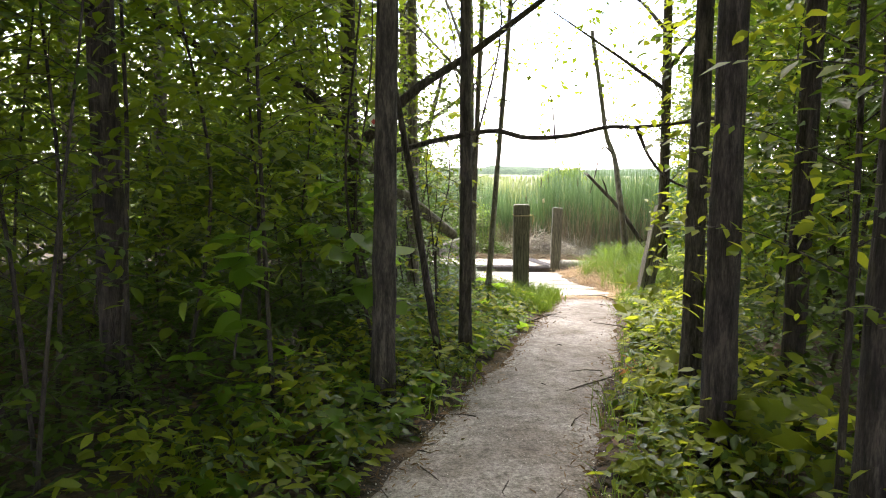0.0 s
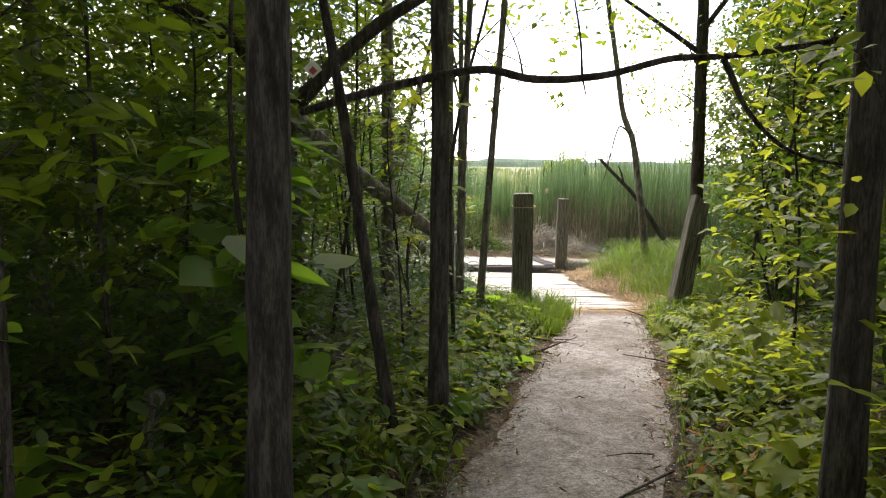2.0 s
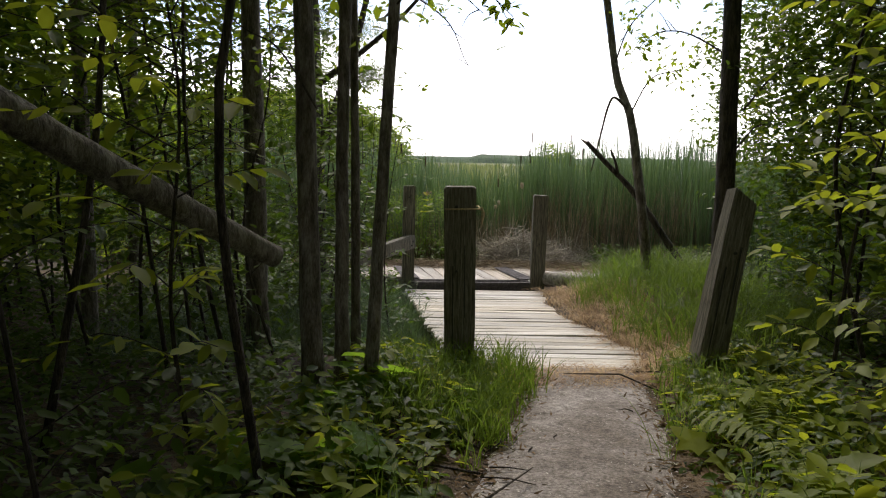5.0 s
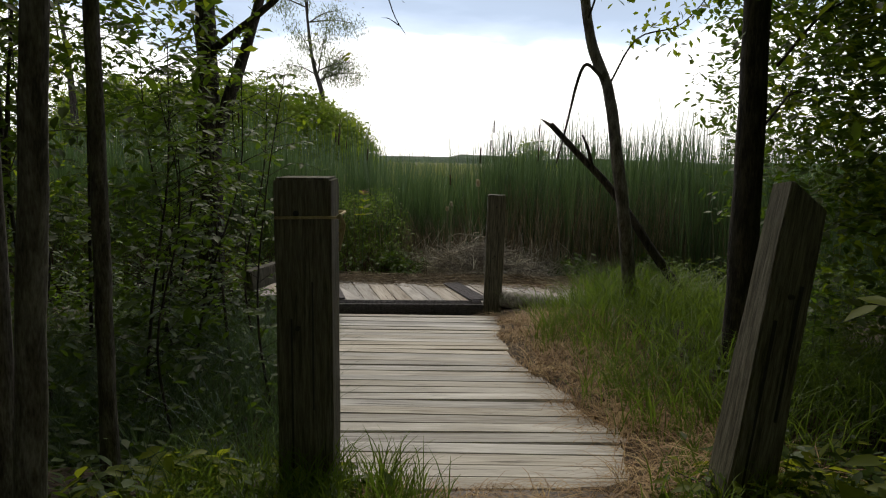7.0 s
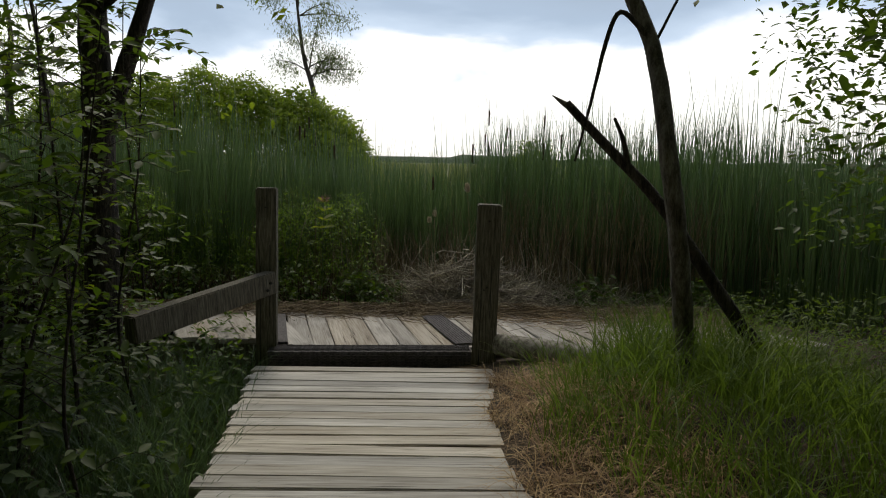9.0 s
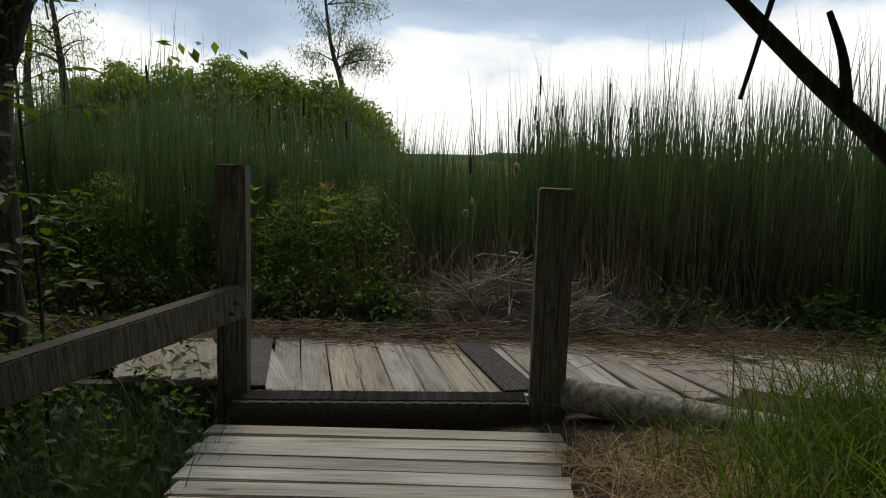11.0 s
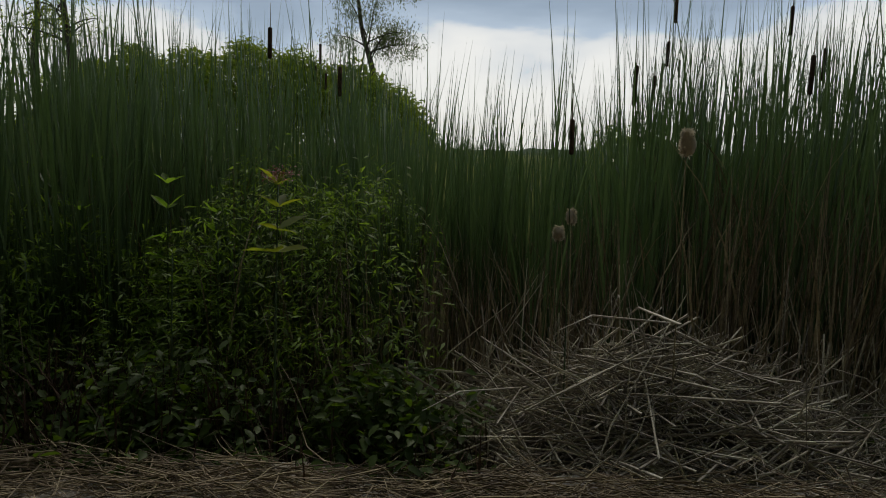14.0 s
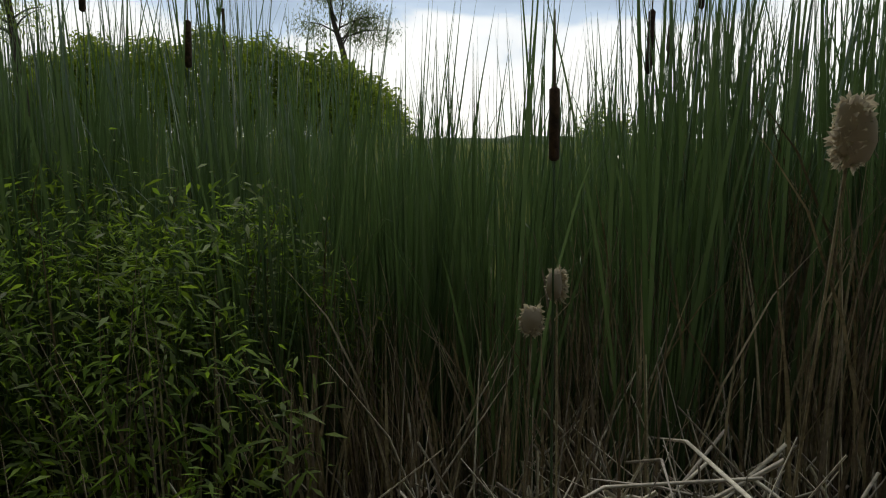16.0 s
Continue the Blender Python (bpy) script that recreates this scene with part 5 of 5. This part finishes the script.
        blades("blade_fan", foot, rs_.uniform(0.4, 1.0, m) * h, a, rs_.gamma(1.6, 0.045, m) + 0.008, rs_.uniform(0.008, 0.016, m), REED, t, 7, rs_.choice([0.0, 0.02, 0.16, 0.4], m, p=[0.5, 0.3, 0.12, 0.08]))
    return t


CLUMPS = [cattail_clump(700 + k, 21, 2.1 + 0.09 * k) for k in range(6)]
PLANT = np.random.default_rng(710)
put = 0
while put < 285:
    x, y = PLANT.uniform(-3.6, 6.2), PLANT.uniform(14.7, 16.9)
    if y < 14.85 + (0.45 if x < 1.0 else 0.62 if x < 2.7 else 0.2) + 0.25 * math.sin(x * 2.3):
        continue
    tall = float(np.interp(x, [-6, -1.0, 0.6, 1.2, 1.8, 2.5, 5, 12], [1.06, 1.06, 1.0, 0.76, 0.80, 1.03, 1.10, 1.0]))
    if put < 6:
        CLUMPS[put].matrix_basis = Matrix.LocRotScale((x, y, -0.45), Euler((0, 0, 1.0 * put)), (tall,) * 3)
    else:
        copy_thing(CLUMPS[put % 6], Matrix.LocRotScale((x, y, -0.45), Euler((PLANT.normal(0, 0.04), PLANT.normal(0, 0.04), PLANT.uniform(0, 6.28))), (1, 1, 1)) @ Matrix.Scale(tall * PLANT.uniform(0.82, 1.08) / CLUMPS[put % 6].scale.x, 4))
    put += 1
reed_bed("yellowing_reeds", 3200, (-5, 8), (14.95, 17.0), (0.8, 2.0), STRAW, "pale yellowing reed blades among the green", 88, behind, (0.005, 0.011), 5, (0.1, 0.6), 3, 0.2)
reed_bed("cattail_stand", 6500, (-14, 20), (18.5, 30), (1.2, 2.1), REED, "green cattail stand farther out in the marsh", 82, None, (0.018, 0.034), 3, (0.04, 0.4))
# from here outward the blade colour includes the haze
reed_bed("cattail_stand", 5500, (-14, 20), (18.5, 30), (1.0, 1.9), FARREED, "cattail stand farther out in the marsh, coloured pale as in haze", 89, None, (0.018, 0.034), 3, (0.04, 0.4))
reed_bed("far_cattails", 16000, (-40, 60), (30, 75), (1.2, 1.9), FARREED, "cattail marsh in the distance, coloured pale as in haze", 83, None, (0.04, 0.08), 2, tuft=8)
reed_bed("far_cattails", 14000, (-120, 170), (75, 230), (1.0, 1.6), FARREED, "cattail marsh far away, coloured pale as in haze", 84, None, (0.12, 0.28), 2, tuft=6)
reed_bed("cattail_stand", 5000, (3.4, 12), (11.3, 14.5), (1.2, 2.3), REED, "cattails beyond the grassy bank", 85, lambda x, y, rs: x > 5.0 + 0.6 * (14.5 - y))
# brown dead stems low in the stand
reed_bed("dead_reeds", 8500, (-3, 5), (14.25, 16.2), (0.4, 1.55), STRAW, "brown dead reed stems standing among the green", 86, lambda x, y, rs: (x > 0.7 + 0.5 * rs.uniform(-1, 1, len(x))) & (y > 14.95), (0.005, 0.011), 3, (0.03, 0.45), 5, 0.08)
reed_bed("rotting_stems", 2600, (-4, 1.5), (14.25, 15.0), (0.25, 0.75), SPIKE, "dark brown dead stems at the foot of the reeds", 208, None, (0.006, 0.012), 3, (0.1, 0.7), 5, 0.1)
# heap of bleached stems that have fallen out of the stand towards the platform
rs = np.random.default_rng(87)


def fallen(name, n, cx, cy, sx, sy, top, rise, length, width, material, label, ahead=0.0, lift=0.0):
    x, y = rs.normal(cx, sx, n), rs.normal(cy, sy, n)
    ok = (y > 14.25) & (x > 1.35 + 0.25 * rs.uniform(-1, 1, n))
    x, y = x[ok], y[ok]
    m = len(x)
    hump = top * np.exp(-((x - cx) / (1.5 * sx)) ** 2 - ((y - cy - 0.1) / (1.4 * sy)) ** 2)
    yaw = np.where(rs.uniform(0, 1, m) < 0.75, np.where(x > 1.75, rs.choice([0.3, 2.6, 3.3, 5.9], m), rs.choice([0.3, 5.9], m)) + rs.normal(0, 0.4, m), rs.uniform(0, 6.28, m))
    long_, slope = rs.uniform(*length, m), rs.normal(0, rise, m)
    mid = np.stack([x, y, -0.30 + lift + hump * rs.uniform(0.0, 1.0, m)], -1)
    foot = mid - 0.5 * long_[:, None] * np.stack([np.cos(yaw) * np.cos(slope), np.sin(yaw) * np.cos(slope), np.sin(slope)], -1)
    foot[:, 1] = np.maximum(foot[:, 1], 14.12)
    foot[:, 2] = np.maximum(foot[:, 2], -0.38)
    ob = straws(name, foot, yaw, slope, long_, rs.uniform(*width, m), material)
    return tagged(ob, label, "dead reeds", kind="stuff")


fallen("flattened_reeds", 1900, 2.15, 14.70, 0.48, 0.24, 0.50, 0.42, (0.18, 0.6), (0.006, 0.013), DEADREED, "heap of bleached flattened dead reeds")
fallen("flattened_reeds", 130, 2.1, 14.60, 0.5, 0.18, 0.66, 0.30, (0.45, 0.95), (0.007, 0.013), DEADREED, "long bleached reed stems fallen across the heap")
fallen("flattened_reeds", 900, 2.9, 14.75, 0.75, 0.25, 0.22, 0.55, (0.2, 0.6), (0.005, 0.010), DEADREED, "bleached dead reeds leaning at the foot of the stand")
fallen("broken_stems", 1100, 2.2, 15.0, 0.7, 0.25, 0.3, 1.0, (0.3, 0.95), (0.005, 0.010), DEADREED, "brown broken stems standing in the heap")
n = 130
x, y = rs.uniform(-2.5, 1.4, n), rs.uniform(14.5, 15.3, n)
tagged(straws("fallen_stems", np.stack([x, y, np.full(n, -0.36) + rs.uniform(0, 0.25, n)], -1), rs.uniform(0, 6.28, n), np.abs(rs.normal(0.5, 0.6, n)), rs.uniform(0.2, 0.6, n), rs.uniform(0.004, 0.008, n), STRAW), "dull fallen stems at the foot of the herbs", "dead reeds", kind="stuff")
# litter along the back of the platform, drifting over the boards
n = 3400
x = rs.uniform(-1.2, 4.6, n)
y = 14.25 - np.abs(rs.normal(0, 0.19, n)) * np.interp(x, [0, 2.3, 3.2], [0.8, 1.0, 2.2])
tagged(straws("reed_litter", np.stack([x, y, -0.212 + 0.07 * rs.uniform(0, 1, n) * np.clip((y - 13.9) / 0.3, 0.05, 1)], -1), rs.choice([0.0, 3.14], n) + rs.normal(0, 0.6, n), rs.normal(0.02, 0.05, n), rs.uniform(0.06, 0.42, n), rs.uniform(0.003, 0.007, n), STRAW), "straw-coloured reed litter along the platform edge", "dead reeds", kind="stuff")
n = 900
x, y = rs.uniform(2.2, 4.6, n), 14.25 - np.abs(rs.normal(0, 0.28, n))
tagged(straws("rusty_litter", np.stack([x, y, np.full(n, -0.208)], -1), rs.uniform(0, 6.28, n), rs.normal(0.02, 0.05, n), rs.uniform(0.05, 0.25, n), rs.uniform(0.003, 0.006, n), REDSTRAW), "rusty dead grass scattered over the platform boards", "dead grass", kind="stuff")


def cattail(x, y, h, r=0.011, ln=0.17, gone=False, lean=(0, 0), label="brown cattail spike on a green stem"):
    t = thing("cattail", x, y, -0.45, label, "cattail", "cattail heads")
    p = [(0, 0, 0), (lean[0] * 0.4, lean[1] * 0.4, h * 0.5), (lean[0], lean[1], h)]
    limb("stalk", p, 0.0035, 0.002, STRAW if gone else REED, t, 5, 4, 0)
    d = Vector((lean[0] * 0.6, lean[1] * 0.6, h * 0.5)).normalized()
    c = Vector(p[2])
    if gone:
        rs_ = np.random.default_rng(int(abs(x * 911 + y * 77)))
        v, f = tube([c - d * ln * 0.5, c - d * ln * 0.35, c - d * ln * 0.1, c + d * ln * 0.2, c + d * ln * 0.45, c + d * ln * 0.55], [r * 0.4, r * 1.6, r * 2.0, r * 1.9, r * 1.3, r * 0.3], 16, 1.5, x)
        mesh_object("seed_head", v, f, FLUFF, t, "burst cream seed fluff")
        m = 600
        u = rs_.uniform(-0.5, 0.5, m)
        ang = rs_.uniform(0, 6.28, m)
        base = np.array(c)[None] + np.array(d)[None] * (u * ln)[:, None] + np.stack([np.cos(ang), np.sin(ang), 0 * ang], -1) * (r * 1.5 * (1 - 0.8 * np.abs(u)))[:, None]
        leaves("down", base, ang - 1.57, rs_.normal(0, 0.8, m), rs_.uniform(0, 3, m), rs_.uniform(0.005, 0.017, m), SMALL, FLUFF, t)
    else:
        v, f = tube([c - d * ln * 0.5, c - d * ln * 0.46, c + d * ln * 0.46, c + d * ln * 0.5], [r * 0.5, r, r, r * 0.4], 10)
        mesh_object("spike", v, f, SPIKE, t)
        v, f = tube([c + d * ln * 0.5, c + d * (ln * 0.5 + 0.13)], [0.003, 0.001], 5)
        mesh_object("tip", v, f, STRAW, t)
    return t


cattail(2.19, 14.66, 1.40, 0.0105, 0.085, True, (-0.12, -0.40), "cattail head burst into cream fluff")
cattail(1.71, 14.68, 1.06, 0.009, 0.05, True, (0.02, 0.0), "small withered cattail head with cream fluff")
cattail(1.80, 14.72, 1.12, 0.008, 0.055, True, (-0.02, 0.0), "small withered cattail head with cream fluff")
cattail(1.78, 14.66, 1.42, 0.0095, 0.13, False, (-0.02, 0.0), "brown cattail spike on a green stem")
for x, y, h, ln in ((2.22, 16.0, 1.74, 0.22), (2.98, 15.6, 1.77, 0.19), (0.21, 16.0, 1.93, 0.17), (0.62, 15.9, 1.72, 0.16), (3.3, 16.2, 1.9, 0.18)):
    cattail(x, y, h, 0.012, ln, False, (0.03, 0.0))
HEADS = np.random.default_rng(91)
for k in range(16):
    x, y = HEADS.uniform(-2.5, 6.5), HEADS.uniform(15.2, 18.5)
    if 0.9 < x < 1.7:
        continue
    cattail(x, y, HEADS.uniform(1.75, 2.25), HEADS.uniform(0.009, 0.013), HEADS.uniform(0.12, 0.18), False, (HEADS.normal(0, 0.06), HEADS.normal(0, 0.06)))


# ---- tall herbs in front of the reeds ----
def tall_herb(seed, h, leaf, label, flower=False, tiers=9, size=0.13, low=0.2):
    rs = np.random.default_rng(seed)
    t = thing("tall_herb", 0, 0, 0, label, "herb", "marsh herbs")
    limb("stem", [(0, 0, -0.05), (0.01, 0.0, h * 0.5), (0.02, 0.01, h)], 0.006, 0.003, REED, t, 5, 4, 0)
    where, yaw, pitch, size_ = [], [], [], []
    for k in range(tiers):
        z = h * (low + (1 - low) * k / (tiers - 1))
        for j in range(4 if k < tiers - 1 else 5):
            where.append((0.02 * z / h, 0.01 * z / h, z))
            yaw.append(j * 1.57 + k * 0.8 + rs.normal(0, 0.2))
            pitch.append(rs.normal(0.6 if k > tiers - 3 else 0.25, 0.25))
            size_.append(size * (1.0 - 0.45 * (k / tiers)) * rs.uniform(0.8, 1.2))
    n = len(where)
    leaves("foliage", np.array(where), np.array(yaw), np.array(pitch), rs.normal(0, 0.2, n), np.array(size_), OVAL if size > 0.1 else NARROW, leaf, t)
    if flower:
        m = 260
        d = rs.normal(0, 1, (m, 3)) * np.array([0.028, 0.028, 0.014])
        leaves("flower_head", d + np.array([0.02, 0.01, h + 0.035]), rs.uniform(0, 6.28, m), rs.uniform(-1, 1, m), rs.uniform(-1, 1, m), rs.uniform(0.006, 0.014, m), SMALL, PINK, t)
    return t


J = tall_herb(95, 1.22, YELLOWLEAF, "tall marsh herb with whorled leaves and a pink flower head", True, 4, 0.125, 0.80)
J.location = (0.68, 14.50, -0.45)
G1 = tall_herb(96, 1.0, BROADLEAF, "leafy green marsh herb in front of the reeds")
G1.location = (-0.7, 15.5, -0.42)
G2 = tall_herb(97, 0.9, GRASS, "narrow-leaved green marsh herb in front of the reeds", False, 16, 0.10)
G2.location = (0.2, 14.7, -0.42)
HERBS = np.random.default_rng(98)
for k in range(60):
    x, y = HERBS.uniform(-3.5, 1.0), HERBS.uniform(14.6, 16.6)
    pose_thing(G1 if HERBS.uniform() < 0.4 else G2, x, y, -0.45, HERBS.uniform(0, 6.28), HERBS.uniform(0.95, 1.3) * (1.0 if y > 15 else 0.75))
herb_top = lambda c: -0.22 + np.clip((c[:, 1] - 14.45) / 0.75, 0, 1) * (0.84 + 0.16 * np.sin(c[:, 0] * 3.1 + c[:, 1] * 2.0) + 0.10 * np.sin(c[:, 0] * 8.3))
marsh_front = lambda c: (c[:, 2] < herb_top(c)) & (c[:, 2] > herb_top(c) - 0.75) & (c[:, 0] < 1.15 - 0.3 * np.sin(c[:, 1] * 5))
leaf_mass("marsh_edge_herbs", 17000, (-3.0, 1.45), (14.2, 14.7), (-0.32, 0.08), 0.055, LEAF, "dark shaded herbs at the back edge of the platform", 217, lambda c: c[:, 2] < -0.20 + 0.55 * (c[:, 1] - 14.2) + 0.06 * np.sin(c[:, 0] * 7), OVAL, 7, 0.10)
leaf_mass("marsh_herbs", 80000, (-4.5, 1.3), (14.45, 16.4), (-0.40, 0.95), 0.060, GRASS, "feathery green herbs in front of the cattails", 99, marsh_front, NARROW, 8, 0.11)
# upper layer only, in the leaf colour brightened as if lit
leaf_mass("marsh_herbs", 60000, (-4.5, 1.2), (14.6, 16.0), (-0.1, 0.98), 0.050, HERBLEAF, "feathery herb tops in front of the cattails, coloured bright green as lit", 100, lambda c: marsh_front(c) & (c[:, 2] > herb_top(c) - 0.36), NARROW, 8, 0.09)
for k in range(40):
    x, y = HERBS.uniform(-2.4, 0.1), HERBS.uniform(11.0, 14.2)
    pose_thing(G1 if HERBS.uniform() < 0.4 else G2, x, y, float(land(x, y)), HERBS.uniform(0, 6.28), HERBS.uniform(0.3, 0.6))
for k in range(24):
    x, y = HERBS.uniform(2.9, 4.6), HERBS.uniform(8.4, 11.2)
    pose_thing(G1 if HERBS.uniform() < 0.3 else G2, x, y, float(land(x, y)), HERBS.uniform(0, 6.28), HERBS.uniform(0.3, 0.6))


leaf_mass("bank_herbs", 26000, (3.5, 7.0), (9.6, 13.6), (-0.45, 0.5), 0.066, GRASS, "leafy green herbs behind the grassy bank", 212, lambda c: (c[:, 0] > 3.5 + 0.35 * np.clip(c[:, 1] - 11.5, 0, 3)) & (c[:, 2] < 0.42 - 0.16 * np.clip(c[:, 1] - 11, 0, 3) + 0.12 * np.sin(c[:, 0] * 5)), NARROW, 8, 0.12)
leaf_mass("platform_edge_herbs", 5000, (2.9, 6.5), (14.35, 15.0), (-0.4, 0.1), 0.07, LEAF, "low dark herbs behind the platform", 213, lambda c: c[:, 2] < -0.05 + 0.12 * np.sin(c[:, 0] * 6), OVAL, 7, 0.10)


# ---- shrub mass and trees across the marsh ----
def shrub_mass(name, x0, x1, y, top, n, label, seed):
    rs = np.random.default_rng(seed)
    t = thing(name, (x0 + x1) / 2, y, -0.45, label, "shrub")
    w = (x1 - x0) / 2
    C = []
    while len(C) < n // 24:
        u, v_, q = rs.uniform(-1, 1), rs.uniform(-1, 1), rs.uniform(0, 1)
        lump = 1 + 0.04 * math.sin(u * 9 + seed) + 0.06 * math.sin(u * 23 + v_ * 5)
        edge = (1 - abs(u) ** 3.2) ** 0.5 * (1 - 0.5 * v_ * v_) * lump
        z = top * edge * (0.02 + 0.98 * q ** 0.3)
        C.append((u * w, v_ * min(3.0, w), z))
    C = np.array(C)
    k = 24
    p = C[:, None, :] + rs.normal(0, 0.20, (len(C), k, 3)) * np.array([1.3, 1.0, 0.6])
    m = len(C) * k
    leaves("foliage", p.reshape(-1, 3), rs.uniform(0, 6.28, m), rs.normal(0.1, 0.5, m), rs.normal(0, 0.5, m), rs.uniform(0.12, 0.26, m), SMALL, SHRUB, t)
    for i in range(14):
        u = rs.uniform(-0.9, 0.9)
        limb("stem", [(u * w, rs.uniform(-1, 1), 0), (u * w * 1.02, rs.uniform(-1, 1), top * 0.35), (u * w * 1.06, rs.uniform(-1, 1), top * 0.65)], 0.06, 0.02, BARK, t, 6, 4)
    return t


shrub_mass("willow_thicket", -17.5, -0.4, 42, 5.3, 96000, "broad rounded green willow thicket across the marsh", 101)
shrub_mass("willow_shrub", 6.4, 8.8, 45, 2.7, 3600, "small green willow shrub standing above the far reeds", 103)
shrub_mass("willow_thicket", -40, -15, 50, 6.0, 16000, "green willow thicket farther along the marsh", 102)


def lone_tree(x, y, h, label, seed, n=2200, lean=0.0, leaf=PALEWILLOW, spread=2.2):
    rs = np.random.default_rng(seed)
    t = thing("tree", x, y, -0.45, label, "tree", "trees across the marsh")
    limb("trunk", [(0.3, 0, 0), (0.1, 0, h * 0.45), (-0.5 + lean, 0, h * 0.68), (-0.9 + lean, 0, h)], 0.20, 0.05, BARK, t, 9, 6, 0.1, seed)
    tips = []
    for k in range(11):
        q = rs.uniform(0.5, 0.98)
        p0 = Vector((0.1 - (q - 0.45) * 1.8, 0, h * q))
        a, ln = rs.uniform(-0.5, 3.6), rs.uniform(0.6, 1.0) * spread
        p2 = p0 + Vector((math.cos(a) * ln, rs.uniform(-0.6, 0.6) * ln, abs(math.sin(a)) * ln * 0.8 + 0.1))
        limb("limb", [p0, p0.lerp(p2, 0.5) + Vector((0, 0, 0.15)), p2], 0.045, 0.012, BARK, t, 6, 4, 0.2, k)
        tips += [p0.lerp(p2, 0.5), p0.lerp(p2, 0.75), p2]
    tips = np.array([tuple(q) for q in tips])
    p = tips[rs.integers(0, len(tips), n)] + rs.normal(0, 0.33, (n, 3)) - np.array([0, 0, 0.15])
    leaves("crown", p, rs.uniform(0, 6.28, n), rs.normal(-0.6, 0.4, n), rs.normal(0, 0.5, n), rs.uniform(0.12, 0.26, n), NARROW, leaf, t)
    return t


lone_tree(-3.9, 47, 10.5, "thin leaning willow with sparse grey-green leaves", 111, 8000, 0.0, PALEWILLOW, 2.7)
lone_tree(-13.5, 38, 9.0, "slender multi-stemmed tree with open foliage", 112, 1800, 0.4, SHRUB, 1.8)
lone_tree(-15.5, 39, 9.5, "slender dark tree with open foliage", 113, 1800, 0.8, SHRUB, 1.8)
lone_tree(-18.5, 37, 9.0, "slender dark tree with open foliage", 114, 2400, 0.2, SHRUB, 2.2)

# small pale stump and far stake
stump = thing("stump", -0.95, 3.9, float(land(-0.95, 3.9)), "small pale splintered stump in the undergrowth", "stump")
limb("wood", [(0, 0, -0.05), (0.01, 0, 0.15), (0.02, 0, 0.30)], 0.05, 0.035, DEADWOOD, stump, 9, 4, 0.5, 3)


# ---- deck boards ----
def board_mesh(sx, sy, sz, seed, wood_):
    bm = block(sx, sy, sz, 0.005, 0, 0.0)
    ends = [e for e in bm.edges if abs(e.verts[0].co.x - e.verts[1].co.x) > sx * 0.5]
    bmesh.ops.subdivide_edges(bm, edges=ends, cuts=3)
    for v in bm.verts:
        v.co.z += 0.004 * math.sin(v.co.x * 2.3 + seed)
        v.co.y += 0.003 * math.sin(v.co.x * 3.1 + seed * 2)
    me = bpy.data.meshes.new("board")
    bm.to_mesh(me)
    bm.free()
    me.materials.append(wood_)
    return me


BOARDS = [board_mesh(1.0, 0.134, 0.04, s, BOARDWOOD) for s in range(5)]
rs = np.random.default_rng(121)
deck = thing("boardwalk", 0, 0, 0, "pale weathered plank boardwalk running down to the marsh", "boardwalk", kind="structure")
LY0, LY1 = 7.97, 12.66
count = int((LY1 - LY0) / 0.143)
for k in range(count):
    y = LY0 + 0.0715 + 0.143 * k
    left = float(np.interp(y, [7.97, 9.4, 10.2, 12.5], [0.93, 0.82, 0.71, 0.45])) + rs.normal(0, 0.012)
    right = float(np.interp(y, [7.97, 9.4, 12.6], [2.25, 2.34, 2.42]))
    z = float(np.interp(y, [7.97, 12.66], [0.0, -0.305]))
    b = new("board", BOARDS[k % 5])
    b.parent = deck
    b.matrix_local = Matrix.LocRotScale(((left + right) / 2, y, z - 0.04 + rs.normal(0, 0.0025)), Euler((-math.atan(0.305 / 4.69), rs.normal(0, 0.0015), -0.02 + rs.normal(0, 0.003))), (right - left, 1, 1))
for x in (0.95, 1.9):
    bm = block(0.09, 4.75, 0.14, 0.004)
    j = part("joist", bm, POSTWOOD, deck, "dark timber joist under the boards")
    j.matrix_local = pose(x, 10.3, -0.335, math.degrees(-math.atan(0.305 / 4.69)))
    j.rotation_euler[2] = 0.05
bm = block(1.35, 0.10, 0.10, 0.008, 0, 0.004)
sill = part("end_timber", bm, DEADWOOD, deck, "reddish timber at the end of the boards")
sill.matrix_local = pose(1.60, 7.89, -0.085, 0, 0, -4)

platform = thing("platform", 0, 0, 0, "pale weathered plank platform at the edge of the reeds", "platform", kind="structure")
PLANKS = [board_mesh(1.0, 0.158, 0.04, s + 9, PLATFORMWOOD) for s in range(5)]
for k in range(-10, 20):
    x = 0.593 + 0.166 * (k + 4)
    tilt = radians(101.5)
    if k < -4:
        tilt = radians(112)
    if k > 7:
        tilt = radians(101.5 + min(26, (k - 7) * 3.2))
    ln = 1.55
    b = new("board", PLANKS[k % 5])
    b.parent = platform
    if -0.9 < x < 0.3:
        ln = 1.2
    b.matrix_local = Matrix.LocRotScale((x, 13.62, -0.258 + rs.normal(0, 0.002)), Euler((0, rs.normal(0, 0.002), tilt + rs.normal(0, 0.004))), (ln, 1.0 if k <= 7 else 1.06, 1))
for y in (13.1, 14.1):
    bm = block(5.2, 0.09, 0.14, 0.004)
    j = part("joist", bm, POSTWOOD, platform, "dark timber joist under the boards")
    j.matrix_local = pose(1.6, y, -0.402)
